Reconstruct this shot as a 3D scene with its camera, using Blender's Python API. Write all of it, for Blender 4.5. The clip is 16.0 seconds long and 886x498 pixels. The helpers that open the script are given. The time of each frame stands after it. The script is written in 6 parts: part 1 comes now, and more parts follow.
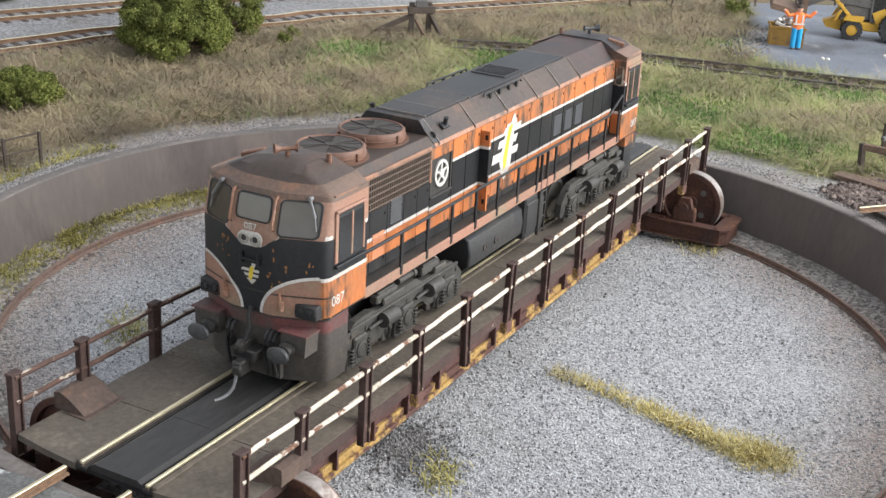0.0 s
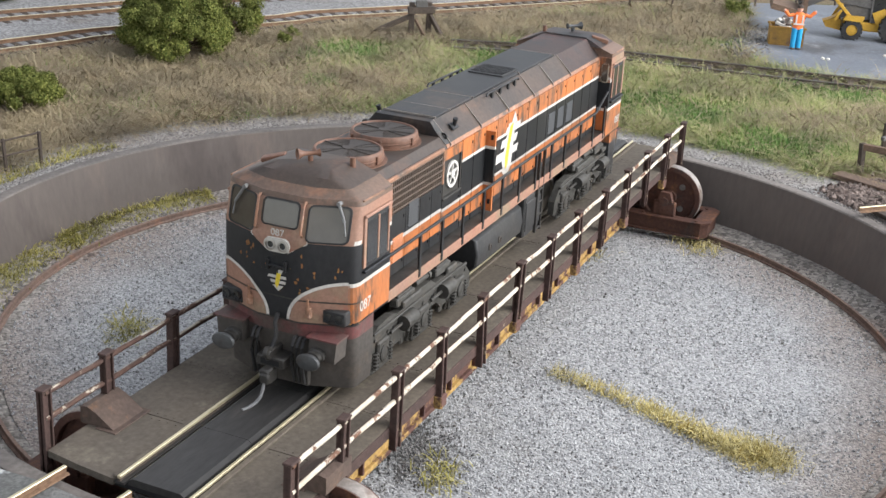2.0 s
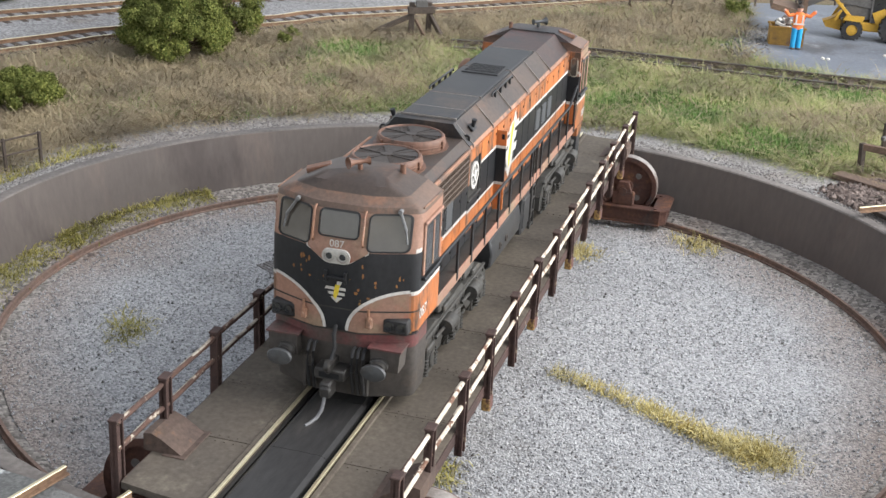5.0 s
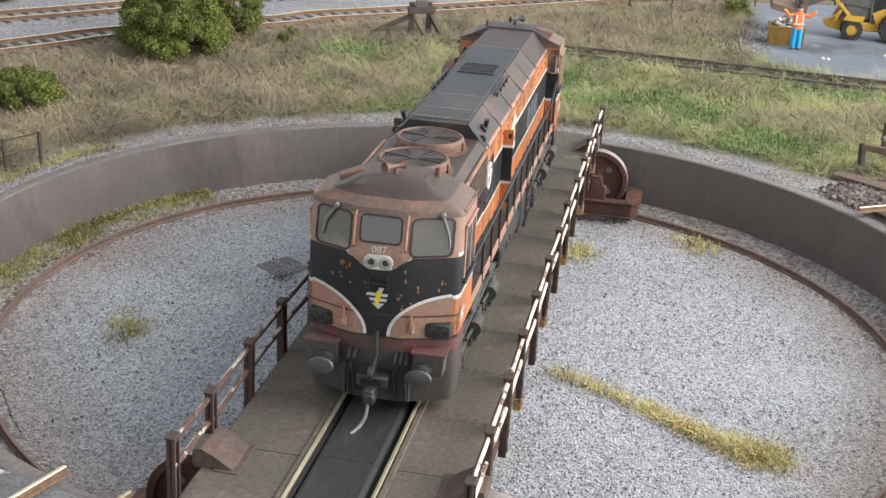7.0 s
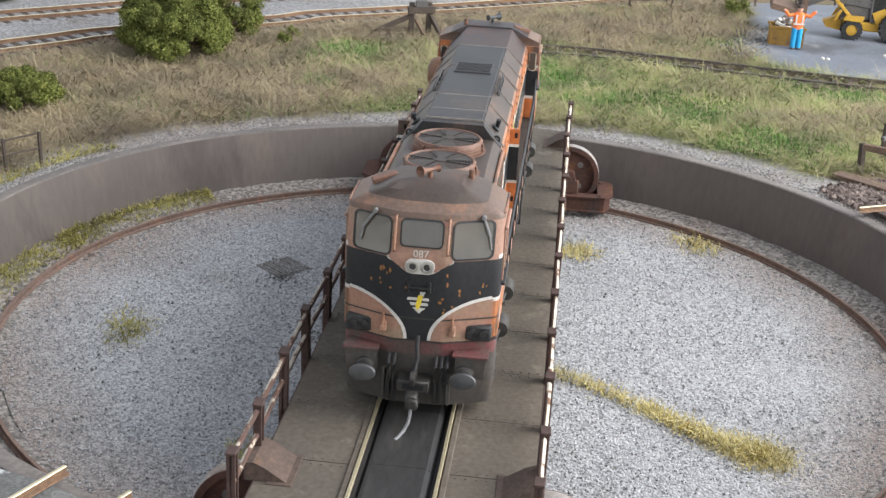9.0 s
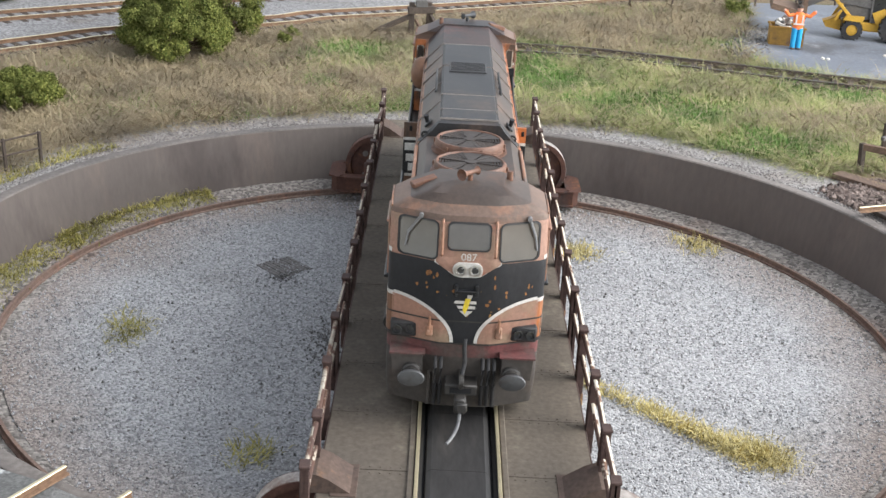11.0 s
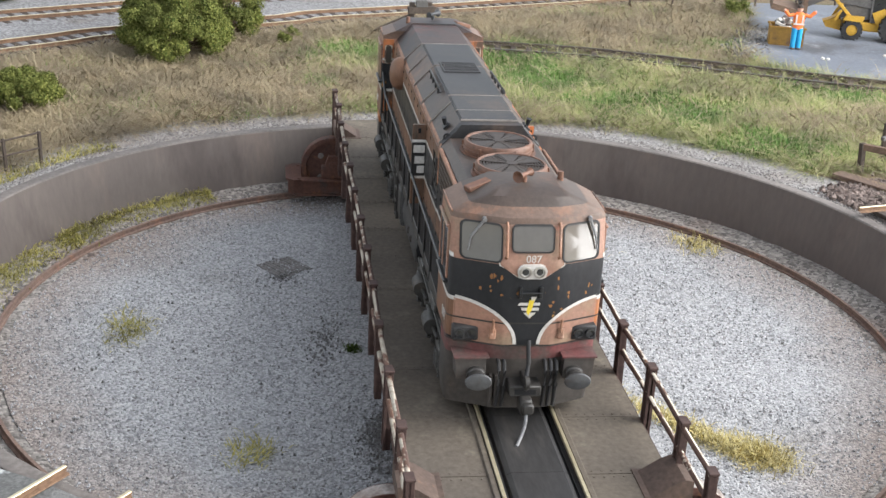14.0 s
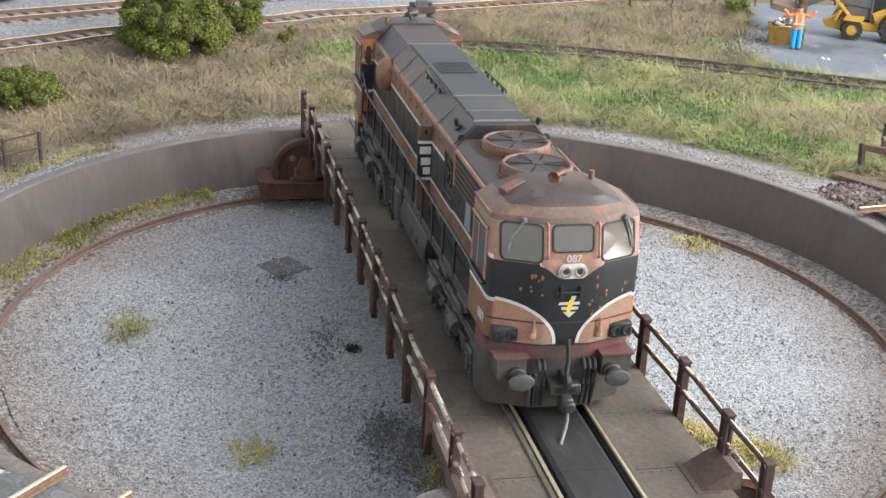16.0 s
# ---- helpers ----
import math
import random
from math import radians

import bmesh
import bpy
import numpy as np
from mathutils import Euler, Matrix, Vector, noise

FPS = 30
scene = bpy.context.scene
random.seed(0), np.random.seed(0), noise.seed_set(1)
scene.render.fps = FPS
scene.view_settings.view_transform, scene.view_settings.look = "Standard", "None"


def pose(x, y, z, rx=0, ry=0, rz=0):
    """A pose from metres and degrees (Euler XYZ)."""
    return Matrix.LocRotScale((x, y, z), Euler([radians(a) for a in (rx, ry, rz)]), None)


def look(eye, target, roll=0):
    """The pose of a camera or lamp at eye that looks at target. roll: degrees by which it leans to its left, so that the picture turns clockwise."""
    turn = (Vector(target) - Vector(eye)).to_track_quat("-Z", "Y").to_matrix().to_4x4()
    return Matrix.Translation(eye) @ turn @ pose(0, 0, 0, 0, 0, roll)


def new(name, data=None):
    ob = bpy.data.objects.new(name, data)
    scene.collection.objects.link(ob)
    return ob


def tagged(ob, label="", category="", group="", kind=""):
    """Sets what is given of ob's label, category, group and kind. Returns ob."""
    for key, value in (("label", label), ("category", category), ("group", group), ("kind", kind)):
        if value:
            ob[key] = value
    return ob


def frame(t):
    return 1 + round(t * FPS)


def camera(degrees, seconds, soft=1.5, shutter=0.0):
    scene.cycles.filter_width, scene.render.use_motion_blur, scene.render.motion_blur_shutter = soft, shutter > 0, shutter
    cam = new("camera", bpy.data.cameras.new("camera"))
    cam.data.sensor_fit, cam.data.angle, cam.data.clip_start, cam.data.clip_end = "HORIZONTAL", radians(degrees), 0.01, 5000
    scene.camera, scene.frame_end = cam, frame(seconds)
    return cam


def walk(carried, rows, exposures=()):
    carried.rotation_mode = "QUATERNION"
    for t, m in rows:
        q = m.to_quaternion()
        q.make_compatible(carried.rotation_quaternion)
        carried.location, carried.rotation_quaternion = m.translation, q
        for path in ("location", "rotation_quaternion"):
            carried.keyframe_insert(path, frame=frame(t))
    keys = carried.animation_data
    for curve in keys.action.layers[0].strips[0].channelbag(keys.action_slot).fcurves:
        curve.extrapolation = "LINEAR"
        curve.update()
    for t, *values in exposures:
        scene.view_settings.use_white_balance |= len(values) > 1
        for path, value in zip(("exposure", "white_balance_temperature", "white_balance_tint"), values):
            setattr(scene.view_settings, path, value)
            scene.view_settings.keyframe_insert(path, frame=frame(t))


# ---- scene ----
# A 1:76 model railway turntable. Lengths below are in millimetres, brought to metres by U.
U = 0.001

# ---- camera ----
EYE = (0.36355, 0.0, 0.14258)
AIM = (0.36355 - 0.932974 * 0.4, -0.011589 * 0.4, 0.14258 - 0.359756 * 0.4)
cam = camera(37.3, 16.0)
walk(cam, [(0.0, look(EYE, AIM, 3.24)), (16.0, look(EYE, AIM, 3.24))], exposures=[(0.0, 0.95), (7.0, 1.03), (16.0, 1.27)])

# turn of the bridge in degrees, by seconds
TURN = [(0.0, -26.64), (0.5, -26.27), (1.0, -25.15), (1.5, -23.99), (2.0, -22.70), (2.5, -21.53), (3.0, -20.10),
        (3.5, -18.78), (4.0, -17.40), (6.5, -10.83), (7.0, -9.46), (7.5, -8.20), (8.0, -6.88), (8.5, -5.63),
        (9.0, -4.42), (11.5, 2.67), (12.0, 3.97), (12.5, 5.33), (13.0, 6.53), (13.5, 7.79), (14.0, 9.04),
        (14.5, 10.32), (15.0, 11.37), (15.5, 12.70), (16.0, 14.01)]

# ---- light ----
# daylight from one tall window beside the layout, with dim sky light from all round
WIN_AZ, WIN_DIST, WIN_W, WIN_Z0, WIN_Z1 = 84.0, 0.77, 0.80, 0.0, 1.05
world = bpy.data.worlds.new("overcast_sky")
scene.world = world
world.use_nodes = True
wn = world.node_tree
sky = wn.nodes.new("ShaderNodeTexSky")
sky.sky_type = "NISHITA"
sky.sun_disc = False
sky.sun_elevation = radians(40)
sky.sun_rotation = radians(90 - WIN_AZ)
grey = wn.nodes.new("ShaderNodeHueSaturation")
grey.inputs["Saturation"].default_value = 0.30
wn.links.new(sky.outputs[0], grey.inputs["Color"])
wn.links.new(grey.outputs[0], wn.nodes["Background"].inputs[0])
wn.nodes["Background"].inputs[1].default_value = 0.15

window_light = new("window_light", bpy.data.lights.new("window_light", "AREA"))
window_light.data.shape = "RECTANGLE"
window_light.data.size, window_light.data.size_y = WIN_W, WIN_Z1 - WIN_Z0
window_light.data.energy = 10.0
window_light.data.color = (0.985, 0.99, 1.0)
wc = Vector((math.cos(radians(WIN_AZ)) * WIN_DIST, math.sin(radians(WIN_AZ)) * WIN_DIST, (WIN_Z0 + WIN_Z1) / 2))
window_light.matrix_world = look(wc, (0, 0, wc.z - 0.25))


# ---- materials ----
def ramp(nt, fac, lo, hi, a=(0, 0, 0, 1), b=(1, 1, 1, 1)):
    r = nt.nodes.new("ShaderNodeValToRGB")
    r.color_ramp.elements[0].position, r.color_ramp.elements[1].position = lo, hi
    r.color_ramp.elements[0].color, r.color_ramp.elements[1].color = a, b
    nt.links.new(fac, r.inputs[0])
    return r.outputs[0]


def noise_tex(nt, co, scale, detail=4.0, rough=0.6):
    n = nt.nodes.new("ShaderNodeTexNoise")
    n.inputs["Scale"].default_value, n.inputs["Detail"].default_value, n.inputs["Roughness"].default_value = scale, detail, rough
    nt.links.new(co, n.inputs["Vector"])
    return n.outputs["Fac"]


def mix(nt, fac, a, b, mode="MIX"):
    m = nt.nodes.new("ShaderNodeMix")
    m.data_type, m.blend_type = "RGBA", mode
    for sock, v in ((m.inputs[0], fac), (m.inputs[6], a), (m.inputs[7], b)):
        if isinstance(v, bpy.types.NodeSocket):
            nt.links.new(v, sock)
        elif isinstance(v, (int, float)):
            sock.default_value = v
        else:
            sock.default_value = (*v[:3], 1)
    return m.outputs[2]


def mat(name, c1, c2, rough=0.75, scale=60.0, fine=900.0, wear=None, wear_lo=0.56, wear_hi=0.64, wear_scale=180.0,
        grain=0.25, bump=0.25, dist=0.0003, metal=0.0, wear2=None, wear2_lo=0.6, per_island=0.0, stretch=None):
    """Painted or raw surface: two tones in broad patches, fine grain, worn or stained spots and relief."""
    m = bpy.data.materials.new(name)
    m.use_nodes = True
    nt = m.node_tree
    bsdf = nt.nodes["Principled BSDF"]
    co = nt.nodes.new("ShaderNodeTexCoord").outputs["Object"]
    if stretch:
        mp = nt.nodes.new("ShaderNodeMapping")
        mp.inputs["Scale"].default_value = stretch
        nt.links.new(co, mp.inputs["Vector"])
        co = mp.outputs[0]
    col = mix(nt, ramp(nt, noise_tex(nt, co, scale), 0.35, 0.65), c1, c2)
    if wear2:
        col = mix(nt, ramp(nt, noise_tex(nt, co, scale * 1.7, 6.0), wear2_lo, wear2_lo + 0.12), col, wear2)
    if wear:
        col = mix(nt, ramp(nt, noise_tex(nt, co, wear_scale, 6.0, 0.7), wear_lo, wear_hi), col, wear)
    f = noise_tex(nt, co, fine, 3.0)
    if grain:
        lo = 1 - grain
        col = mix(nt, 1.0, col, ramp(nt, f, 0.3, 0.7, (lo, lo, lo, 1), (1 + grain, 1 + grain, 1 + grain, 1)), "MULTIPLY")
    if per_island:
        g = nt.nodes.new("ShaderNodeNewGeometry").outputs["Random Per Island"]
        lo = 1 - per_island
        col = mix(nt, 1.0, col, ramp(nt, g, 0.0, 1.0, (lo, lo, lo, 1), (1 + per_island, 1 + per_island, 1 + per_island, 1)), "MULTIPLY")
    nt.links.new(col, bsdf.inputs["Base Color"])
    bsdf.inputs["Roughness"].default_value = rough
    bsdf.inputs["Metallic"].default_value = metal
    bsdf.inputs["Specular IOR Level"].default_value = 0.35
    if bump:
        b = nt.nodes.new("ShaderNodeBump")
        b.inputs["Strength"].default_value, b.inputs["Distance"].default_value = bump, dist
        nt.links.new(f, b.inputs["Height"])
        nt.links.new(b.outputs[0], bsdf.inputs["Normal"])
    return m


def pane_mat(name, col, rough):
    m = bpy.data.materials.new(name)
    m.use_nodes = True
    nt = m.node_tree
    b = nt.nodes["Principled BSDF"]
    co = nt.nodes.new("ShaderNodeTexCoord").outputs["Object"]
    dust = ramp(nt, noise_tex(nt, co, 90.0), 0.3, 0.75)
    nt.links.new(mix(nt, dust, col, tuple(c * 1.5 + 0.01 for c in col)), b.inputs["Base Color"])
    b.inputs["Roughness"].default_value = rough
    b.inputs["Specular IOR Level"].default_value = 0.8
    return m


DIRT = (0.10, 0.075, 0.055)
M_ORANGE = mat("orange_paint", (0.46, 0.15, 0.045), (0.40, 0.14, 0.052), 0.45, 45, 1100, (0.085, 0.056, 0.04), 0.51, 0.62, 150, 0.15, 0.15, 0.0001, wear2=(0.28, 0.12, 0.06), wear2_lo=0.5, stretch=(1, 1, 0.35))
M_ORANGE_DULL = mat("faded_orange_paint", (0.312, 0.164, 0.113), (0.262, 0.156, 0.115), 0.5, 45, 1100, (0.344, 0.0984, 0.0656), 0.60, 0.75, 110, 0.15, 0.15, 0.0001, wear2=(0.246, 0.176, 0.119), wear2_lo=0.50)
M_BROW = mat("dusty_brown_brow", (0.153, 0.0945, 0.0686), (0.116, 0.0796, 0.0612), 0.55, 45, 1100, (0.221, 0.11, 0.0673), 0.55, 0.72, 70, 0.15, 0.15, 0.0001)
M_ROOF = mat("grimy_cab_roof", (0.0475, 0.0371, 0.0314), (0.0665, 0.0475, 0.038), 0.5, 40, 1000, (0.104, 0.057, 0.038), 0.56, 0.76, 55, 0.15, 0.2, 0.0001)
M_FANRING = mat("rusty_orange_ring", (0.167, 0.0806, 0.0496), (0.118, 0.062, 0.0422), 0.55, 60, 1000, (0.062, 0.0434, 0.0341), 0.54, 0.68, 150, 0.2, 0.2, 0.0001)
M_ROOF_EDGE = mat("worn_orange_edge", (0.3, 0.154, 0.0938), (0.217, 0.116, 0.075), 0.55, 60, 1000, (0.42, 0.277, 0.21), 0.55, 0.66, 150, 0.2, 0.2, 0.0001, wear2=(0.105, 0.075, 0.06), wear2_lo=0.54)
M_SOOT = mat("sooty_black_roof", (0.0162, 0.0167, 0.0184), (0.0297, 0.0287, 0.0287), 0.5, 40, 1000, (0.0702, 0.0497, 0.0378), 0.54, 0.72, 50, 0.2, 0.2, 0.0001)
M_SLOPE = mat("dusty_roof_slope", (0.0506, 0.0405, 0.0357), (0.0892, 0.0595, 0.0446), 0.52, 30, 1000, (0.0208, 0.0202, 0.0208), 0.52, 0.68, 45, 0.2, 0.2, 0.0001, wear2=(0.131, 0.0714, 0.0446), wear2_lo=0.56)
M_GUARD = mat("dusty_fan_guard", (0.048, 0.038, 0.032), (0.034, 0.028, 0.0248), 0.6, 90, 900, grain=0.2)
M_ROOF_RED = mat("red_brown_roof", (0.052, 0.033, 0.029), (0.038, 0.028, 0.026), 0.55, 40, 1000, (0.095, 0.038, 0.032), 0.56, 0.74, 45, 0.2, 0.2, 0.0001, wear2=(0.03, 0.029, 0.03), wear2_lo=0.52)
M_BLACK = mat("black_paint", (0.014, 0.0147, 0.0161), (0.0231, 0.0231, 0.0238), 0.4, 50, 1000, (0.0525, 0.0462, 0.0406), 0.57, 0.75, 90, 0.2, 0.15, 0.0001, stretch=(1, 1, 0.4))
M_BLACK_CHIP = mat("black_paint_chipped", (0.014, 0.015, 0.017), (0.022, 0.022, 0.024), 0.5, 50, 1000, (0.36, 0.19, 0.06), 0.655, 0.67, 330, 0.2, 0.15, 0.0001, stretch=(1, 1, 0.6))
M_WHITE = mat("dirty_white_paint", (0.561, 0.544, 0.51), (0.442, 0.416, 0.383), 0.5, 70, 1200, (0.255, 0.204, 0.17), 0.64, 0.74, 200, 0.15, 0.1, 0.0001)
M_YELLOW = mat("yellow_paint", (0.72, 0.56, 0.05), (0.62, 0.46, 0.04), 0.6, 70, 1200, grain=0.12, bump=0.1)
M_RED = mat("weathered_red_beam", (0.136, 0.044, 0.0424), (0.088, 0.048, 0.0432), 0.65, 60, 1000, (0.076, 0.064, 0.0544), 0.44, 0.62, 90, 0.2, 0.2, 0.0001)
M_GRIME = mat("brake_dust_grey", (0.052, 0.0464, 0.0416), (0.068, 0.0576, 0.0496), 0.7, 60, 900, (0.088, 0.068, 0.052), 0.56, 0.75, 90, 0.2, 0.25, 0.0001)
M_UNDER = mat("dusty_underframe", (0.044, 0.0407, 0.0369), (0.0303, 0.0281, 0.0259), 0.5, 90, 900, (0.055, 0.044, 0.0358), 0.56, 0.72, 140, 0.25, 0.3, 0.0001)
M_BOGIE = mat("dusty_bogie_iron", (0.0615, 0.0582, 0.0517), (0.0451, 0.0426, 0.0385), 0.6, 90, 900, (0.0943, 0.0779, 0.0615), 0.56, 0.72, 140, 0.25, 0.3, 0.0001)
M_GRILLE = mat("dusty_brown_grille", (0.0715, 0.055, 0.044), (0.0935, 0.066, 0.0495), 0.7, 60, 900, grain=0.2)
M_TANK = mat("dusty_black_tank", (0.0358, 0.0365, 0.038), (0.0537, 0.0515, 0.0486), 0.42, 60, 900, (0.0786, 0.0701, 0.0608), 0.58, 0.75, 90, 0.2, 0.2, 0.0001)
# near-black that paints shade into recesses; also colours latches and small fittings
M_DARK = mat("recess_shade_and_fittings", (0.008, 0.008, 0.009), (0.014, 0.013, 0.013), 0.8, 90, 900, grain=0.2)
M_RUBBER = mat("black_rubber", (0.02, 0.02, 0.021), (0.035, 0.033, 0.032), 0.7, 90, 900, grain=0.2)
M_STEEL = mat("bright_steel", (0.55, 0.53, 0.50), (0.42, 0.40, 0.37), 0.35, 90, 900, (0.2, 0.15, 0.1), 0.6, 0.75, 120, 0.15, 0.1, metal=0.9)
M_BUFFER = mat("greasy_buffer_steel", (0.055, 0.058, 0.062), (0.09, 0.09, 0.09), 0.5, 90, 900, (0.06, 0.05, 0.045), 0.5, 0.7, 150, 0.15, 0.1, metal=0.4)
M_BRASS = mat("nickel_rail_head", (0.60, 0.53, 0.36), (0.50, 0.43, 0.28), 0.32, 60, 900, (0.25, 0.19, 0.12), 0.6, 0.75, 100, 0.1, 0.1, metal=0.6)
M_RAILSIDE = mat("rusty_rail_side", (0.20, 0.12, 0.07), (0.14, 0.085, 0.055), 0.85, 90, 900, grain=0.25)
M_RUST = mat("rusty_iron", (0.0638, 0.0298, 0.0221), (0.0935, 0.0425, 0.0289), 0.75, 60, 900, (0.145, 0.0638, 0.0298), 0.56, 0.68, 160, 0.25, 0.4, 0.0002, wear2=(0.0467, 0.0382, 0.0357), wear2_lo=0.55)
M_RUST_RING = mat("rusty_ring_rail", (0.21, 0.145, 0.115), (0.17, 0.115, 0.092), 0.85, 40, 900, (0.25, 0.13, 0.085), 0.55, 0.68, 120, 0.25, 0.3, 0.0002)
M_POST = mat("chipped_brown_post", (0.0495, 0.0306, 0.0261), (0.0675, 0.0378, 0.0315), 0.8, 90, 900, (0.234, 0.18, 0.126), 0.66, 0.69, 300, 0.25, 0.35, 0.0002)
M_RAILING = mat("flaking_white_rail", (0.56, 0.51, 0.43), (0.44, 0.38, 0.29), 0.75, 90, 1000, (0.13, 0.065, 0.04), 0.53, 0.58, 190, 0.2, 0.4, 0.0002)
M_RAILING_OLD = mat("rusty_white_rail", (0.42, 0.38, 0.31), (0.30, 0.255, 0.20), 0.8, 90, 1000, (0.11, 0.058, 0.04), 0.48, 0.55, 190, 0.2, 0.4, 0.0002)
M_RAILING_RUST = mat("rusted_rail_inner_side", (0.085, 0.047, 0.035), (0.06, 0.036, 0.03), 0.8, 90, 1000, (0.40, 0.35, 0.28), 0.60, 0.64, 190, 0.2, 0.4, 0.0002)
M_GIRDER = mat("rust_red_girder", (0.11, 0.052, 0.045), (0.08, 0.045, 0.04), 0.85, 60, 900, (0.36, 0.22, 0.07), 0.60, 0.66, 90, 0.25, 0.35, 0.0002)
M_FLANGE = mat("ochre_flaking_flange", (0.42, 0.27, 0.09), (0.35, 0.22, 0.075), 0.85, 60, 900, (0.10, 0.05, 0.04), 0.475, 0.54, 130, 0.25, 0.35, 0.0002)
M_DECK = mat("weathered_deck_plate", (0.117, 0.096, 0.073), (0.09, 0.075, 0.06), 0.85, 22, 700, (0.17, 0.145, 0.11), 0.56, 0.72, 60, 0.2, 0.35, 0.0002, wear2=(0.075, 0.062, 0.05), wear2_lo=0.56)
M_BOARD = mat("oily_centre_board", (0.024, 0.023, 0.023), (0.036, 0.034, 0.032), 0.55, 30, 800, (0.06, 0.054, 0.048), 0.58, 0.72, 60, 0.25, 0.3, 0.0002, stretch=(0.25, 1, 1))
M_WALL = mat("smooth_concrete_pit_wall", (0.141, 0.119, 0.106), (0.117, 0.0996, 0.0902), 0.85, 14, 500, (0.174, 0.136, 0.117), 0.52, 0.72, 30, 0.08, 0.15, 0.0002, wear2=(0.094, 0.078, 0.0714), wear2_lo=0.54, stretch=(1, 1, 0.3))
M_COPING = mat("stained_concrete_coping", (0.17, 0.15, 0.135), (0.12, 0.108, 0.10), 0.9, 30, 700, (0.09, 0.078, 0.07), 0.55, 0.7, 80, 0.2, 0.4, 0.0003)
M_TIE = mat("dark_timber_sleeper", (0.06, 0.047, 0.039), (0.09, 0.068, 0.053), 0.9, 60, 900, grain=0.25, per_island=0.25)
M_BEDSTONE = mat("dark_mossy_stone_bed", (0.105, 0.105, 0.10), (0.17, 0.168, 0.16), 0.9, 60, 1100, (0.40, 0.41, 0.40), 0.56, 0.64, 90, 0.35, 0.5, 0.0004)
# orange darkened for the side turned from the window, with grime spots
M_ORANGE_SHADED = mat("grimy_shaded_orange", (0.188, 0.0938, 0.0525), (0.128, 0.0713, 0.045), 0.55, 45, 1100, (0.0675, 0.0488, 0.0375), 0.52, 0.66, 110, 0.15, 0.15, 0.0001, stretch=(1, 1, 0.4))
M_STAIN = mat("oily_gravel", (0.13, 0.125, 0.12), (0.19, 0.185, 0.18), 0.85, 90, 1200, grain=0.4, bump=0.6, per_island=0.4)
M_HIVIS = mat("orange_workwear", (0.80, 0.20, 0.05), (0.72, 0.17, 0.05), 0.8, 200, 1500, grain=0.1)
M_BLUE = mat("blue_trousers", (0.02, 0.30, 0.55), (0.02, 0.24, 0.45), 0.8, 200, 1500, grain=0.1)
M_SKIN = mat("pink_paint", (0.55, 0.30, 0.22), (0.5, 0.27, 0.2), 0.8, 200, 1500, grain=0.1)
M_LOADER = mat("yellow_machine_paint", (0.50, 0.29, 0.035), (0.42, 0.24, 0.03), 0.6, 80, 1000, (0.2, 0.13, 0.06), 0.6, 0.7, 120, 0.15, 0.15)
M_OCHRE = mat("rusty_yellow_bucket", (0.29, 0.165, 0.035), (0.22, 0.125, 0.03), 0.75, 60, 900, (0.10, 0.06, 0.035), 0.52, 0.62, 110, 0.2, 0.25)
M_MACHINE = mat("grey_machine_steel", (0.10, 0.095, 0.09), (0.07, 0.065, 0.062), 0.7, 80, 900, grain=0.2)
M_TIMBER = mat("weathered_timber", (0.15, 0.10, 0.07), (0.11, 0.075, 0.055), 0.9, 60, 900, (0.30, 0.2, 0.13), 0.6, 0.7, 120, 0.25, 0.4, stretch=(0.4, 1, 1))
M_SEAM = mat("pale_dusty_seam", (0.24, 0.215, 0.19), (0.15, 0.13, 0.115), 0.7, 60, 900, grain=0.2)
M_RUBBLE = mat("rubble_stone", (0.19, 0.15, 0.13), (0.10, 0.075, 0.065), 0.9, 150, 900, grain=0.35, per_island=0.45)
M_RUBBLE_PALE = mat("pale_stones", (0.25, 0.24, 0.232), (0.20, 0.182, 0.17), 0.9, 60, 900, grain=0.3, per_island=0.35)
M_GRAIN = mat("pale_grains", (0.39, 0.39, 0.395), (0.34, 0.34, 0.345), 0.9, 150, 900, grain=0.2, per_island=0.3)
M_PALE = mat("pale_scrap", (0.6, 0.58, 0.53), (0.45, 0.42, 0.38), 0.8, 150, 900, grain=0.2)
M_GLASS = pane_mat("dusty_cab_glass", (0.0465, 0.0384, 0.031), 0.06)
M_GLASS_DARK = pane_mat("dark_cab_glass", (0.02, 0.021, 0.022), 0.12)
M_LENS = pane_mat("lamp_lens", (0.10, 0.11, 0.12), 0.08)


